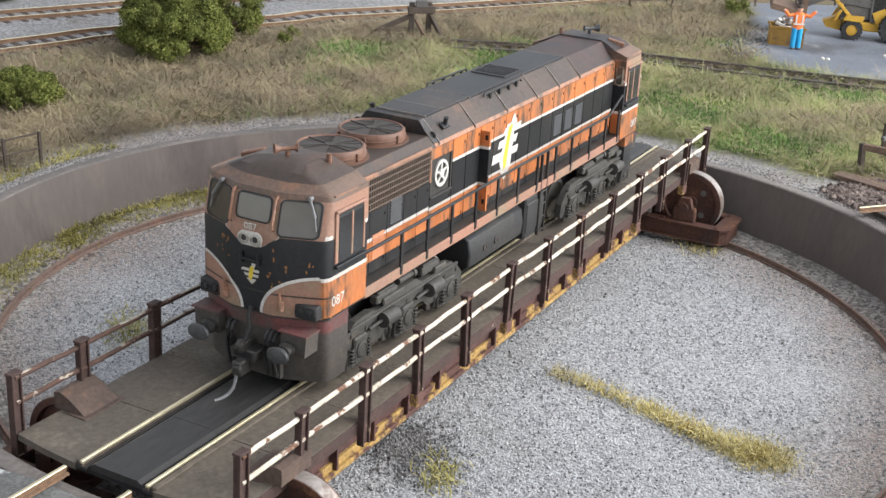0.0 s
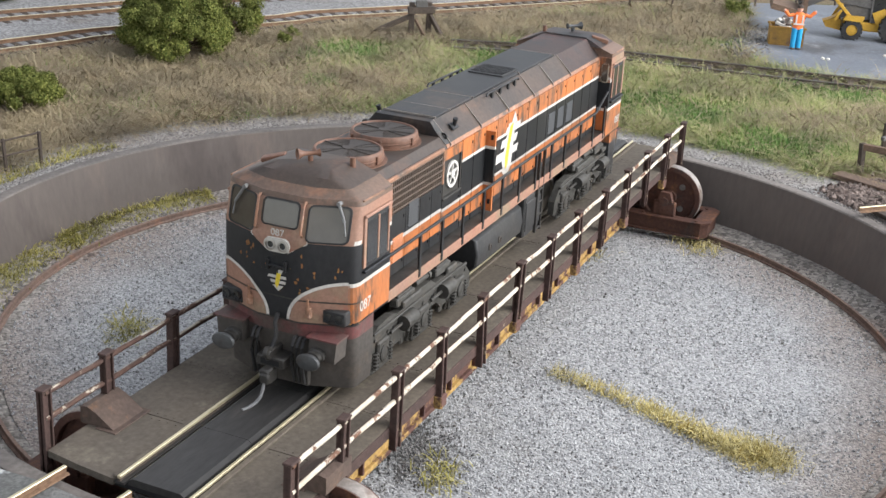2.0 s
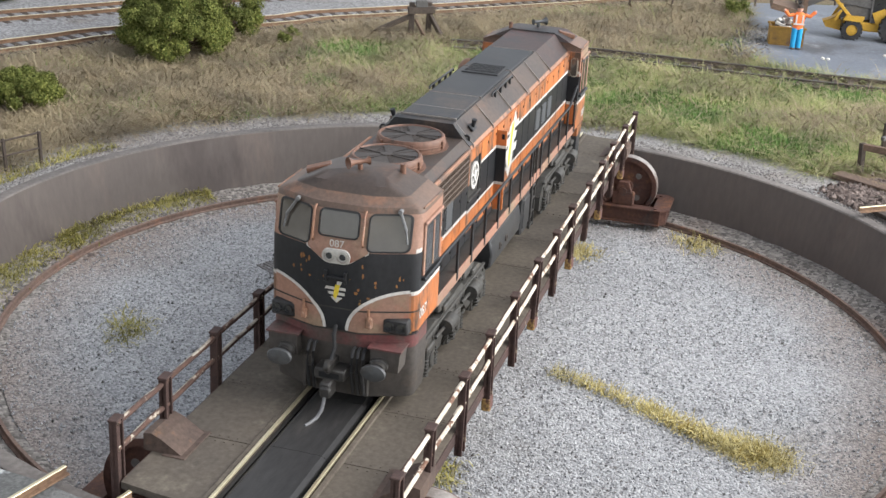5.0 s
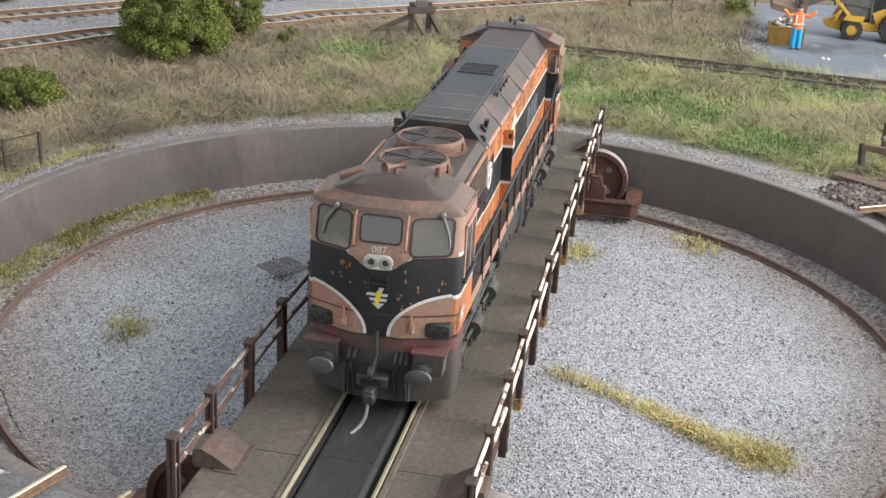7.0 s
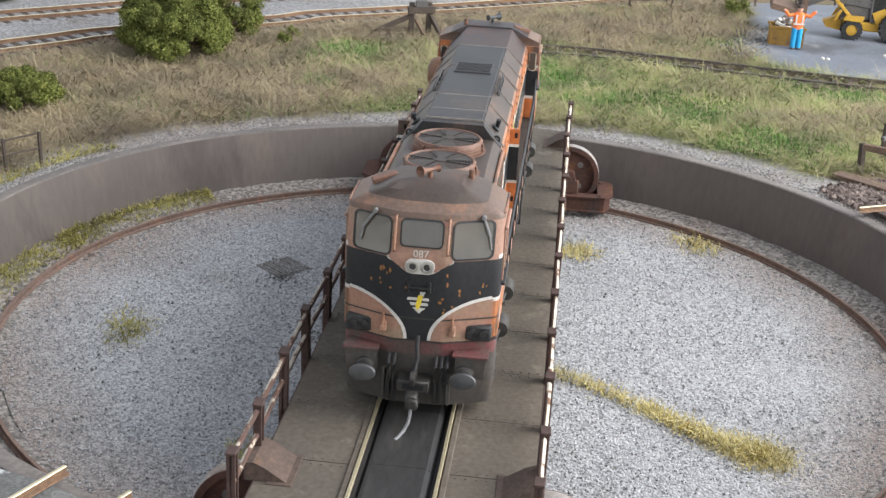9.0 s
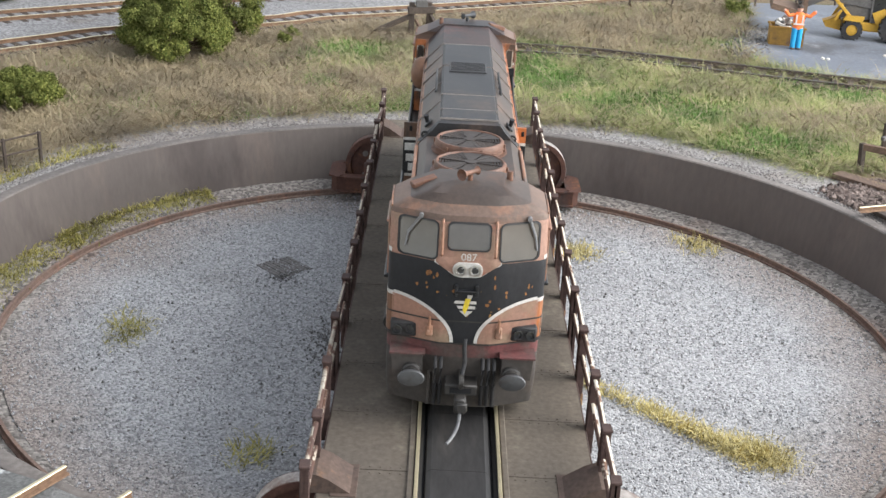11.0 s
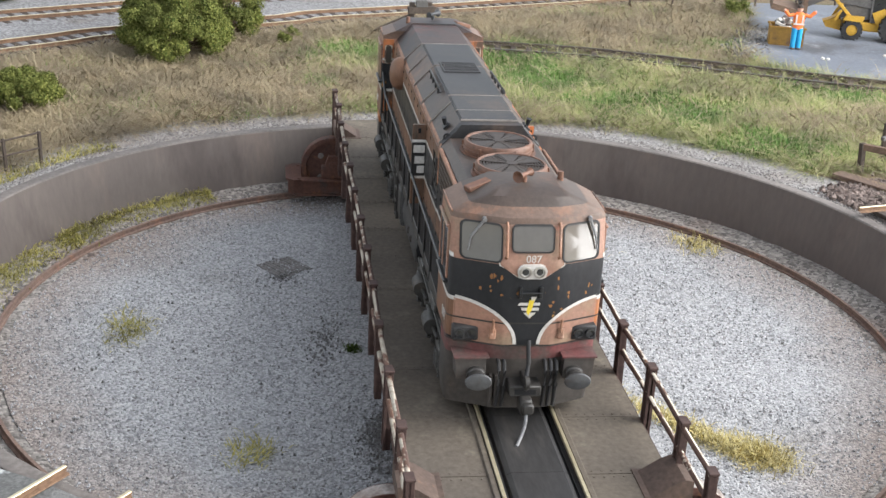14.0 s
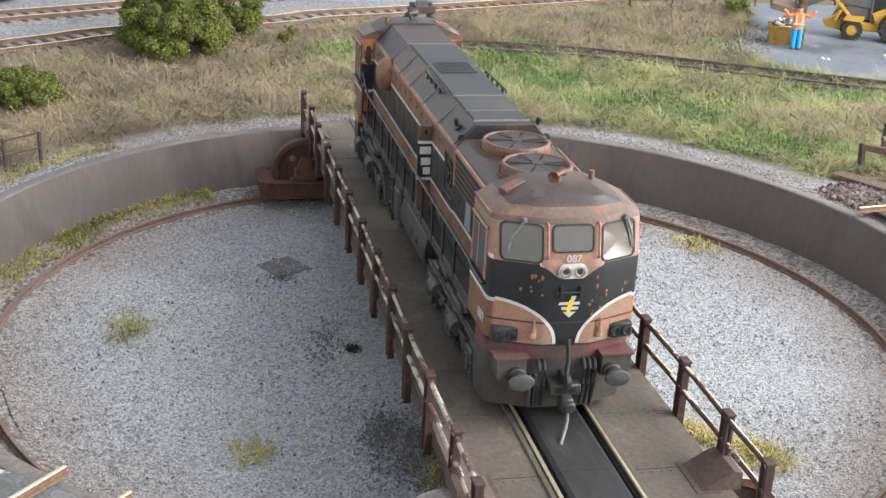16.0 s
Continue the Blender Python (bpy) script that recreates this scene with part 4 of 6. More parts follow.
        g.add([(face_x(q, r_) + 0.08, q, r_) for q, r_ in ring], [tuple(range(7))])
    tagged(part("paint_chip", g, M_CHIP, shell, "orange-brown flakes where black paint has chipped"), kind="stuff")
    # waist seam and footplate line
    g = Geo()
    for z in (25.2, 19.7):
        ring = cab_ring(z)
        ring2 = cab_ring(z + 0.35)
        g.loft([[(x + 0.16, y * 1.008, zz) for x, y, zz in ring[1:-1]], [(x + 0.16, y * 1.008, zz) for x, y, zz in ring2[1:-1]]], closed=False, caps=(False, False))
    part("seam", g, M_UNDER, shell)
    # coupling
    g = Geo()
    g.box(101, 106.0, -3.6, 3.6, 9.0, 11.6, 0.3)
    # thin dark plate on the drawgear, painted as a shaded slot
    g.box(105.9, 106.1, -2.4, 2.4, 9.6, 10.9, 0.05, slot=1)
    g.box(101, 107.2, -0.6, 0.6, 11.0, 13.4, 0.3)
    g.lathe((106.8, -0.6, 13.0), (0, 1, 0), [(0.6, 0), (1.4, 0.1), (1.4, 1.1), (0.6, 1.2)], 14)
    g.box(104.4, 108.6, -1.3, 1.3, 5.6, 9.4, 0.4)
    g.box(107.6, 109.2, -0.9, 1.6, 6.2, 8.6, 0.4)
    cp = part("coupling", g, [M_UNDER, M_DARK], shell, "dusty drawhook and coupling", smooth=40)
    g = Geo()
    g.tube([(103.2, 0.4, 21.5), (104.3, 0.3, 19.5), (104.2, 0.6, 16.5), (105.0, 0.2, 14.0), (106.4, 0.0, 13.4)], 0.5, 8)
    part("screw_link", g, M_RUBBER, cp, smooth=60)
    if front:
        g = Geo()
        g.tube([(108.2, 0, 6.8), (108.8, 0, 4.8), (109.2, -0.3, 3.0), (110.2, -1.0, 1.6), (111.8, -1.9, 0.9), (113.3, -2.6, 0.8)], 0.4, 8)
        part("coupler_tail", g, M_WIPER, cp, "bare metal tail of the coupler", smooth=60)
    # skirt ribs
    g = Geo()
    for y in (-7.2, -6.0, 7.5):
        g.box(101.0, 102.4, y - 0.35, y + 0.35, 4.6, 12.5, 0.1)
    part("rib", g, M_GRIME, shell)
    # numbers
    rot = Matrix(((0, 0, 1), (1, 0, 0), (0, 1, 0))).to_4x4()
    text_part("087", 2.3, shell, M_WHITE, mm(103.3, 0.1, 40.55) @ rot, "white painted running number")
    rs = Matrix(((-1, 0, 0), (0, 0, 1), (0, 1, 0))).to_4x4()
    text_part("087", 3.5, shell, M_WHITE, mm(93.6, 17.36, 23.9) @ rs, "white painted running number")
    ls = Matrix(((1, 0, 0), (0, 0, -1), (0, 1, 0))).to_4x4()
    text_part("087", 3.5, shell, M_WHITE, mm(93.6, -17.36, 23.9) @ ls, "white painted running number")
    # roof fittings
    g = Geo()
    g.cyl((88.5, -0.3, 53.2), (88.5, -0.3, 54.4), 0.6, n=10)
    g.lathe((87.4, 0.9, 55.0), (0.75, -0.66, 0.0), [(0.0, -0.6), (1.0, -0.5), (0.5, 0.3), (0.5, 3.0), (0.8, 3.8), (1.35, 4.8), (1.0, 4.7), (0.0, 3.6)], 16)
    part("horn", g, M_FANRING if front else M_BUFFER, shell, "air horn on the roof", smooth=50)
    g = Geo()
    g.cyl((85.0, 8.6, 51.2), (85.0, 8.6, 51.9), 1.3, n=12)
    g.cyl((85.0, 8.6, 51.8), (85.0, 8.6, 54.6), 0.75, 0.65, 12)
    part("aerial", g, M_FANRING, shell, smooth=50)
    g = Geo()
    tf = Matrix.Translation((87.5, -10.4, 51.9)) @ pose(0, 0, 0, 14, 0, 22)
    g.box(-1.3, 1.3, -2.9, 2.9, -0.7, 0.7, 0.2, tf=tf)
    part("roof_vent", g, M_FANRING, shell)
    return shell


def build_loco():
    t = thing("diesel_locomotive", "weathered orange and black model diesel locomotive standing on the turntable", "locomotive")
    HW = 13.2
    # hood core with roof
    g = Geo()
    low = [(-HW + 0.15, 22), (HW - 0.15, 22), (HW - 0.15, 46.2), (HW - 0.7, 47.3), (10.6, 49.2), (-10.6, 49.2), (-HW + 0.7, 47.3), (-HW + 0.15, 46.2)]
    g.prism(low, 0, 42, 82, 0)
    high = [(-HW + 0.15, 22), (HW - 0.15, 22), (HW - 0.15, 46.4), (HW - 0.7, 47.5), (7.6, 52.7), (-7.6, 52.7), (-HW + 0.7, 47.5), (-HW + 0.15, 46.4)]
    g.loft([[(x, y, z) for y, z in high] for x in (-82, -52, -20, 42)], [0, 0, 0])
    for i, f in enumerate(g.f):
        zs = sorted(g.v[k][2] for k in f)
        xs = [g.v[k][0] for k in f]
        if zs[0] > 46 and sum(xs) / len(xs) > 42:
            g.m[i] = 1
        elif zs[0] > 47 and sum(xs) / len(xs) <= 42:
            g.m[i] = 3 if sum(xs) / len(xs) < -52 else 2 if zs[0] > 52 else 5
        elif zs[0] > 46:
            g.m[i] = 4
    part("hood", g, [M_DARK, M_ROOF, M_SOOT, M_ROOF_RED, M_ROOF_EDGE, M_SLOPE], t, "engine hood with a soot-stained roof")

    def bands(x0, x1, sy, levels, y=HW, th=0.28, name="hood_door", louvres=False, handle=True, parent=None):
        """Door leaf on the hood side, painted in bands."""
        g = Geo()
        ya, yb = sy * (y - 0.2), sy * (y + th)
        z0, z1 = levels[0][0], levels[-1][1]
        rows = [z0] + [lv[1] for lv in levels]
        n0 = len(g.f)
        fs = []
        for i in range(len(levels)):
            k = 4 * i
            fs += [(k + 2, k + 3, k + 7, k + 6), (k, k + 2, k + 6, k + 4), (k + 1, k + 5, k + 7, k + 3)]
        k = 4 * len(levels)
        fs.append((k, k + 1, k + 3, k + 2))
        g.add([q for z in rows for q in ((x0, ya, z), (x1, ya, z), (x0, yb, z), (x1, yb, z))], fs, 0)
        for i in range(len(fs)):
            g.m[n0 + i] = levels[min(i // 3, len(levels) - 1)][2]
        # orange bands at -y use the copy darkened for shade
        d = part(name, g, [M_ORANGE if sy > 0 else M_ORANGE_SHADED, M_WHITE, M_BLACK, M_ORANGE_SHADED], parent or t)
        if handle:
            h = Geo()
            for z in (z0 + 2.0, z1 - 2.2):
                h.box(x0 + 0.8, x0 + 1.25, sy * (y + th - 0.05), sy * (y + th + 0.15), z, z + 0.75, 0.05)
            part("latch", h, M_DARK, d)
        if louvres:
            h = Geo()
            for k in range(8):
                z = louvres + k * 0.8
                h.prism([(sy * (y + th - 0.02), z), (sy * (y + th + 0.35), z), (sy * (y + th - 0.02), z + 0.5)], 0, x0 + 1.2, x1 - 1.2)
            part("louvre", h, M_BLACK if louvres > 31.5 else M_ORANGE, d)
        return d

    std = [(22.6, 24.4, 2), (24.4, 30.3, 0), (30.3, 31.1, 1), (31.1, 40.6, 2), (40.6, 41.4, 1), (41.4, 46.6, 0)]
    for sy in (-1, 1):
        # radiator end: lower doors under the grille
        for i, (a, b) in enumerate([(80.8, 74.3), (74.1, 66.3), (66.1, 58.3), (58.1, 51.6), (51.4, 45.3)]):
            bands(b, a, sy, [(22.6, 25.6, 2), (25.6, 30.8, 0), (30.8, 31.7, 1), (31.7, 38.2, 2)], louvres=(26.0 if i == 1 else 32.6 if i in (2,) else False))
        g = Geo()
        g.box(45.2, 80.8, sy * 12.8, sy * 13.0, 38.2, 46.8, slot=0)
        # core is near-black, painting the shade seen through the grille bars
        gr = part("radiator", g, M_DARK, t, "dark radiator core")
        g = Geo()
        for k in range(6):
            z = 38.6 + k * 1.55
            g.box(45.3, 80.6, sy * 13.0, sy * 13.55, z, z + 0.35, 0.08)
        for k in range(34):
            x = 45.8 + k * 1.04
            g.box(x, x + 0.38, sy * 12.95, sy * 13.5, 38.3, 46.7)
        part("grille", g, M_GRILLE, gr, "dusty radiator grille bars")
        g = Geo()
        g.box(44.8, 45.6, sy * 12.9, sy * 13.7, 38, 47, 0.1)
        g.box(80.0, 80.9, sy * 12.9, sy * 13.7, 38, 47, 0.1)
        g.box(44.8, 80.9, sy * 12.7, sy * 13.6, 46.5, 47.6, 0.25)
        part("grille_frame", g, M_ROOF_EDGE, gr)
        # round fan window
        bands(33.4, 45.0, sy, [(22.6, 25.2, 2), (25.2, 30.3, 0), (30.3, 31.1, 1), (31.1, 33.6, 2)])
        bands(33.4, 45.0, sy, [(43.9, 46.6, 0)], name="fan_window_head", handle=False)
        g = Geo()
        g.box(33.4, 45.0, sy * 12.8, sy * 13.1, 33.6, 43.9)
        g.box(33.4, 34.2, sy * 13.0, sy * 13.5, 33.6, 43.9, 0.1)
        g.box(44.2, 45.0, sy * 13.0, sy * 13.5, 33.6, 43.9, 0.1)
        g.box(33.4, 45.0, sy * 13.0, sy * 13.9, 33.4, 34.0, 0.1)
        fw = part("fan_opening", g, M_UNDER, t)
        g = Geo()
        c = (39.1, sy * 13.15, 39.2)
        g.lathe(c, (0, sy, 0), [(2.8, 0), (2.8, 0.45), (3.6, 0.45), (3.6, 0.0)], 28)
        g.lathe(c, (0, sy, 0), [(1.1, 0), (1.1, 0.55), (0.0, 0.6)], 14)
        for k in range(5):
            a = 2 * math.pi * k / 5 + 0.3
            p, q = (math.cos(a), math.sin(a)), (-math.sin(a) * 0.3, math.cos(a) * 0.3)
            g.add([(c[0] + p[0] * r + q[0] * s, sy * h, c[2] + p[1] * r + q[1] * s) for h in (13.2, 13.55) for r, s in ((0.9, -1), (3.0, -1), (3.0, 1), (0.9, 1))],
                  [(4, 5, 6, 7), (0, 1, 5, 4), (2, 3, 7, 6)])
        # white towards the window, dark on the other side to paint its shade
        part("fan_wheel", g, M_WHITE if sy > 0 else M_UNDER, fw, "white spoked fan wheel" if sy > 0 else "spoked fan wheel coloured dark for the shaded side", smooth=40)
        # doors rearward
        cuts = [33.2, 25.6, 17.4, 9.2, 1.6, -6.4, -14.6, -22.8, -31, -39.2, -47.4, -55.6, -63.8, -72, -80.6]
        for i, (a, b) in enumerate(zip(cuts, cuts[1:])):
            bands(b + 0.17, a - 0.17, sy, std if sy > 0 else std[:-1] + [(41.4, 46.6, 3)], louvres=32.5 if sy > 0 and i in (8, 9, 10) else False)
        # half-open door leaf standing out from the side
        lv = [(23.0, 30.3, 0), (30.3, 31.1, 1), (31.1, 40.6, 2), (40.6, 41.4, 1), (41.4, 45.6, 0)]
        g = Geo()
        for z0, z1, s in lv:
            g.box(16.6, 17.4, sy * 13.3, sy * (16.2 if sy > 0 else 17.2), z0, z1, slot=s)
        # leaf at -y has its shade painted in as well
        od = part("open_door", g, [M_ORANGE if sy > 0 else M_ORANGE_SHADED, M_WHITE, M_BLACK], t, "hood door standing open, painted in bands")
        h = Geo()
        h.box(17.3, 17.6, sy * 14.9, sy * 15.7, 43.2, 44.6, 0.1)
        h.box(17.3, 17.6, sy * 14.9, sy * 15.7, 25, 26.4, 0.1)
        part("latch", h, M_DARK, od)
        if sy < 0:
            h = Geo()
            for z, w in ((37.7, 3.1), (34.6, 2.7), (31.9, 2.0)):
                h.box(17.35, 17.5, -13.7 - w, -13.7, z, z + 2.1)
            part("emblem", h, M_WHITE, od)
        # emblem on the doors: white bars and a yellow flash
        g = Geo()
        y = sy * (HW + 0.36)

        def sp(pts, slot):
            g.add([(x, y + sy * 0.06 * slot + sy * 0.004 * (len(g.f)), z) for x, z in pts], [tuple(range(len(pts)))], slot)
        sp([(9.4, 33.6), (3.6, 33.6), (1.6, 36.2), (9.0, 36.2)], 0)
        sp([(6.2, 37.4), (-5.4, 37.4), (-6.6, 39.6), (5.4, 39.6)], 0)
        sp([(3.4, 40.8), (-7.6, 40.8), (-8.4, 42.8), (2.2, 42.8)], 0)
        sp([(-6.6, 34.0), (-1.0, 34.0), (-1.8, 36.2), (-7.4, 36.2)], 0)
        sp([(4.8, 31.0), (-3.0, 31.0), (0.8, 27.4)], 0)
        sp([(-3.4, 46.4), (-5.4, 43.0), (-1.0, 43.0)], 0)
        sp([(1.0, 43.6), (-4.0, 43.6), (-3.4, 37.0), (-2.6, 31.0), (1.6, 27.6), (4.6, 33.0)], 0)
        sp([(0.0, 42.6), (-2.6, 43.4), (-0.9, 37.8), (0.3, 31.6), (1.7, 30.2), (2.6, 33.8)], 1)
        if sy > 0:
            part("emblem", g, [M_WHITE, M_YELLOW], t, "large white barred emblem with a yellow flash")
        # walkway, sill and handrail
        g = Geo()
        g.box(-81.4, 81.4, sy * 12.8, sy * 17.0, 21.4, 22.2, 0.1)
        part("walkway", g, M_UNDER, t)
        g = Geo()
        g.box(-81.4, 81.4, sy * 16.7, sy * 17.1, 19.6, 22.3, 0.1)
        # sill colour drops to near-black at -y, standing in for shade
        part("sill", g, M_ORANGE_DULL if sy > 0 else M_UNDER, t, "orange side sill" if sy > 0 else "side sill coloured dark for the shaded side")
        for x in (64.6, 51.6, 38.6, 24.8, 11.6, -1.6, -14.8, -28, -40.2, -55, -68, -79.5):
            part("stanchion", Geo().box(x - 0.55, x + 0.55, sy * 16.7, sy * 17.3, 20.2, 31.3, 0.12), M_BLACK, t)
        g = Geo()
        g.tube([(81.5, sy * 17.0, 31.4), (40, sy * 17.0, 31.4), (0, sy * 17.0, 31.5), (-40, sy * 17.0, 31.4), (-70, sy * 17.0, 31.4), (-81.5, sy * 16.8, 36.0)], 0.42, 8)
        part("handrail", g, M_BLACK, t, smooth=50)
        # steps hanging below the walkway
        g = Geo()
        for x in (-22.6, -18.4):
            g.box(x - 0.3, x + 0.3, sy * 16.3, sy * 17.2, 5.5, 30.8, 0.1)
        for z in (6.2, 10.4, 14.6, 18.6):
            g.box(-22.6, -18.4, sy * 15.45, sy * 17.2, z, z + 0.5, 0.1)
        part("ladder", g, M_UNDER, t)
    # fans on the radiator roof
    for x in (71.2, 52.4):
        g = Geo()
        c = (x, 0, 48.9)
        g.lathe(c, (0, 0, 1), [(9.4, 0), (9.4, 0.5), (8.5, 0.6), (8.5, 1.3), (8.8, 1.5), (8.5, 1.7), (8.5, 2.7), (8.1, 3.2), (7.7, 3.2), (7.5, 2.8)], 48, 0)
        for k in range(6):
            a = radians(60 * k + 20)
            g.box(-0.35, 0.35, -0.25, 0.35, 0.7, 2.6, 0.08, tf=Matrix.Translation((x + 8.6 * math.cos(a), 8.6 * math.sin(a), 48.9)) @ pose(0, 0, 0, 0, 0, math.degrees(a)))
        fan = part("roof_fan", g, M_FANRING, t, "round cooling fan ring in worn orange", smooth=40)
        g = Geo()
        g.cyl((x, 0, 49.3), (x, 0, 50.2), 7.6, n=32)
        part("fan_pit", g, M_SOOT, fan)
        g = Geo()
        for k in range(9):
            r = 1.4 + k * 0.7
            part("guard_ring", Geo().lathe((x, 0, 51.6), (0, 0, 1), [(r, 0), (r + 0.36, 0), (r + 0.36, 0.22), (r, 0.22), (r, 0)], 40), M_GUARD, fan)
        for k in range(6):
            a = radians(60 * k + 15)
            g.box(0, 7.6, -0.16, 0.16, 51.5, 52.0, tf=Matrix.Translation((x, 0, 0)) @ pose(0, 0, 0, 0, 0, math.degrees(a)))
        g.cyl((x, 0, 51.5), (x, 0, 52.1), 1.4, n=16)
        part("guard_spokes", g, M_GUARD, fan)
        g = Geo()
        for a0 in (0, 125, 180, 305):
            n = 8
            vs = [(x, 0, 51.94)] + [(x + 7.5 * math.cos(radians(a0 - 24 + 48 * k / n)), 7.5 * math.sin(radians(a0 - 24 + 48 * k / n)), 51.88) for k in range(n + 1)]
            g.add(vs, [(0, k + 1, k + 2) for k in range(n)])
        part("guard_plate", g, M_GUARD, fan)
    # raised roof: sloped front, hatch, pipes, lifting eyes
    g = Geo()
    g.loft([[(42.2, y, z) for y, z in ((-12.4, 47.6), (12.4, 47.6), (9.6, 50.4), (7.8, 52.8), (-7.8, 52.8), (-9.6, 50.4))], [(40.6, y, z) for y, z in ((-12.9, 47.6), (12.9, 47.6), (10.0, 50.8), (7.9, 53.0), (-7.9, 53.0), (-10.0, 50.8))]])
    part("roof_bulkhead", g, M_SOOT, t)
    for x0, x1, m in ((14, 38, M_SOOT), (-20.2, 13.4, M_SOOT), (-50, -21, M_SOOT)):
        g = Geo()
        g.box(x0, x1, -7.2, 7.2, 52.4, 53.15, 0.25)
        part("roof_hatch", g, m, t, "sooty removable roof hatch")
    for sy in (-1, 1):
        for x in (40, 20, 0, -20, -36, -52):
            g = Geo()
            g.prism([(sy * 13.1, 46.6), (sy * 13.0, 47.6), (sy * 7.6, 52.95), (sy * 7.4, 52.7), (sy * 12.6, 47.2)], 0, x - 0.12, x + 0.12)
            part("roof_rib", g, M_SEAM, t)
        g = Geo()
        g.tube([(8, sy * 9.0, 52.2), (7.5, sy * 9.0, 52.9), (-15.5, sy * 9.0, 52.9), (-16, sy * 9.0, 52.2)], 0.3, 6)
        for x in (4, -2, -8, -13):
            g.box(x - 0.5, x + 0.5, sy * 8.7, sy * 9.3, 51, 52.75)
        part("pipe_run", g, M_SOOT, t, smooth=50)
        g = Geo()
        tf = Matrix.Translation((33.5, sy * 10.6, 50.2)) @ pose(0, 0, 0, -43 * sy, 0, 0)
        g.box(-1.8, 1.8, -1.0, 1.0, -0.2, 0.3, 0.1, slot=0, tf=tf)
        g.lathe((40.6, sy * 11.2, 49.2), (1, 0, 0), [(0.5, 0), (1.0, 0), (1.0, 0.5), (0.5, 0.5), (0.5, 0)], 14, 0)
        g.cyl((33.5, sy * 10.8, 50.4), (33.9, sy * 11.2, 52.4), 0.45, 0.7, 10)
        part("exhaust_fitting", g, [M_SOOT, M_DARK], t)
    for x in (38.2, 29.0, 13.7, -20.6, -50.4):
        part("roof_seam", Geo().box(x - 0.14, x + 0.14, -7.5, 7.5, 52.6, 53.2, 0.05), M_SEAM, t)
    g = Geo()
    g.box(-24, -12, -5.5, 5.5, 52.9, 53.5, 0.15)
    for k in range(10):
        g.box(-23 + k, -22.6 + k, -5.0, 5.0, 53.4, 53.7)
    part("roof_grille", g, M_SOOT, t)
    # filter housing domed on one side
    g = Geo()
    g.lathe((-52, -13.2, 42.8), (0, -1, 0), [(5.3, 0), (5.2, 1.6), (4.2, 3.2), (2.4, 4.0), (0.0, 4.3)], 24)
    part("side_dome", g, M_ORANGE_SHADED, t, "orange domed cover on the hood side", smooth=60)
    build_cab(t, True)
    build_cab(t, False)
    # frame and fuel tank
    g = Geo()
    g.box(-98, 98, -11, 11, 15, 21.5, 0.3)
    # block coloured near-black for the shade beneath the hood
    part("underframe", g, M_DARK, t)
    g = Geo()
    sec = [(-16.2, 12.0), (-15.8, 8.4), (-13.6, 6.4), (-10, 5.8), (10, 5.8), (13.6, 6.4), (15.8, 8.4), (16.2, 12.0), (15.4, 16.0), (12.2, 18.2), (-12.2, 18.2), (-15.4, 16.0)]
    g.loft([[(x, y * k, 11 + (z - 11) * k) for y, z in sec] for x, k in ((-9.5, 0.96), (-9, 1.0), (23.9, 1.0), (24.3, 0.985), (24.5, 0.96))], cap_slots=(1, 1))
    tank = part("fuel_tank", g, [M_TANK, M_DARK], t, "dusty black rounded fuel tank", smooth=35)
    for sy in (-1, 1):
        g = Geo()
        for x in (9, 16):
            g.lathe((x, sy * 15.9, 12), (0, sy, 0), [(1.0, 0), (1.0, 0.6), (0.7, 0.65), (0.65, 0.4), (0, 0.45)], 14)
        part("tank_plug", g, M_GRIME, tank)
    g = Geo()
    g.box(-24, -10, -16.4, 16.4, 6, 19, 0.5)
    g.box(-23.4, -10.6, -16.7, 16.7, 8, 17, 0.2)
    part("battery_box", g, M_TANK, t)
    # bogies
    for cx in (58.5, -70.2):
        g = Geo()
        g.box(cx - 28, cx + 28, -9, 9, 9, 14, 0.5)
        # bogie core near-black, shade between the side frames put in as colour
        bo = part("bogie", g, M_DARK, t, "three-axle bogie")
        for sy in (-1, 1):
            g = Geo()
            prof = [(-31, 4.5), (-30.5, 8.6), (-27.5, 11.6), (-24, 13.6), (-17, 13.9), (-14, 13.0), (-8, 13.2), (-5, 15.0), (5, 15.0), (8, 13.2), (14, 13.0), (17, 13.9), (24, 13.6), (27.5, 11.6), (30.5, 8.6), (31, 4.5),
                    (29, 3.6), (26, 7.0), (19.5, 7.4), (16.5, 5.2), (12, 5.0), (9.0, 7.4), (3.5, 7.4), (2, 5.4), (-2, 5.4), (-3.5, 7.4), (-9.0, 7.4), (-12, 5.0), (-16.5, 5.2), (-19.5, 7.4), (-26, 7.0), (-29, 3.6)]
            n = len(prof)
            top, bot = prof[:16], prof[16:][::-1]
            for i in range(15):
                a, b, c, dd = top[i], top[i + 1], bot[i + 1], bot[i]
                y0, y1 = sy * 13.4, sy * 15.4
                g.add([(cx + p[0], yy, p[1]) for yy in (y0, y1) for p in (a, b, c, dd)], [(0, 1, 2, 3), (4, 7, 6, 5), (0, 4, 5, 1), (3, 2, 6, 7)] + ([(0, 3, 7, 4)] if i == 0 else []) + ([(1, 5, 6, 2)] if i == 14 else []))
            g.box(cx - 27, cx + 27, sy * 15.2, sy * 16.0, 12.0, 12.7, 0.15)
            g.box(cx - 20, cx - 14, sy * 14.6, sy * 16.2, 13.6, 15.2, 0.3)
            g.box(cx + 2, cx + 12, sy * 14.6, sy * 16.2, 13.6, 15.4, 0.3)
            sf = part("side_frame", g, M_BOGIE, bo, "dusty cast bogie side frame")
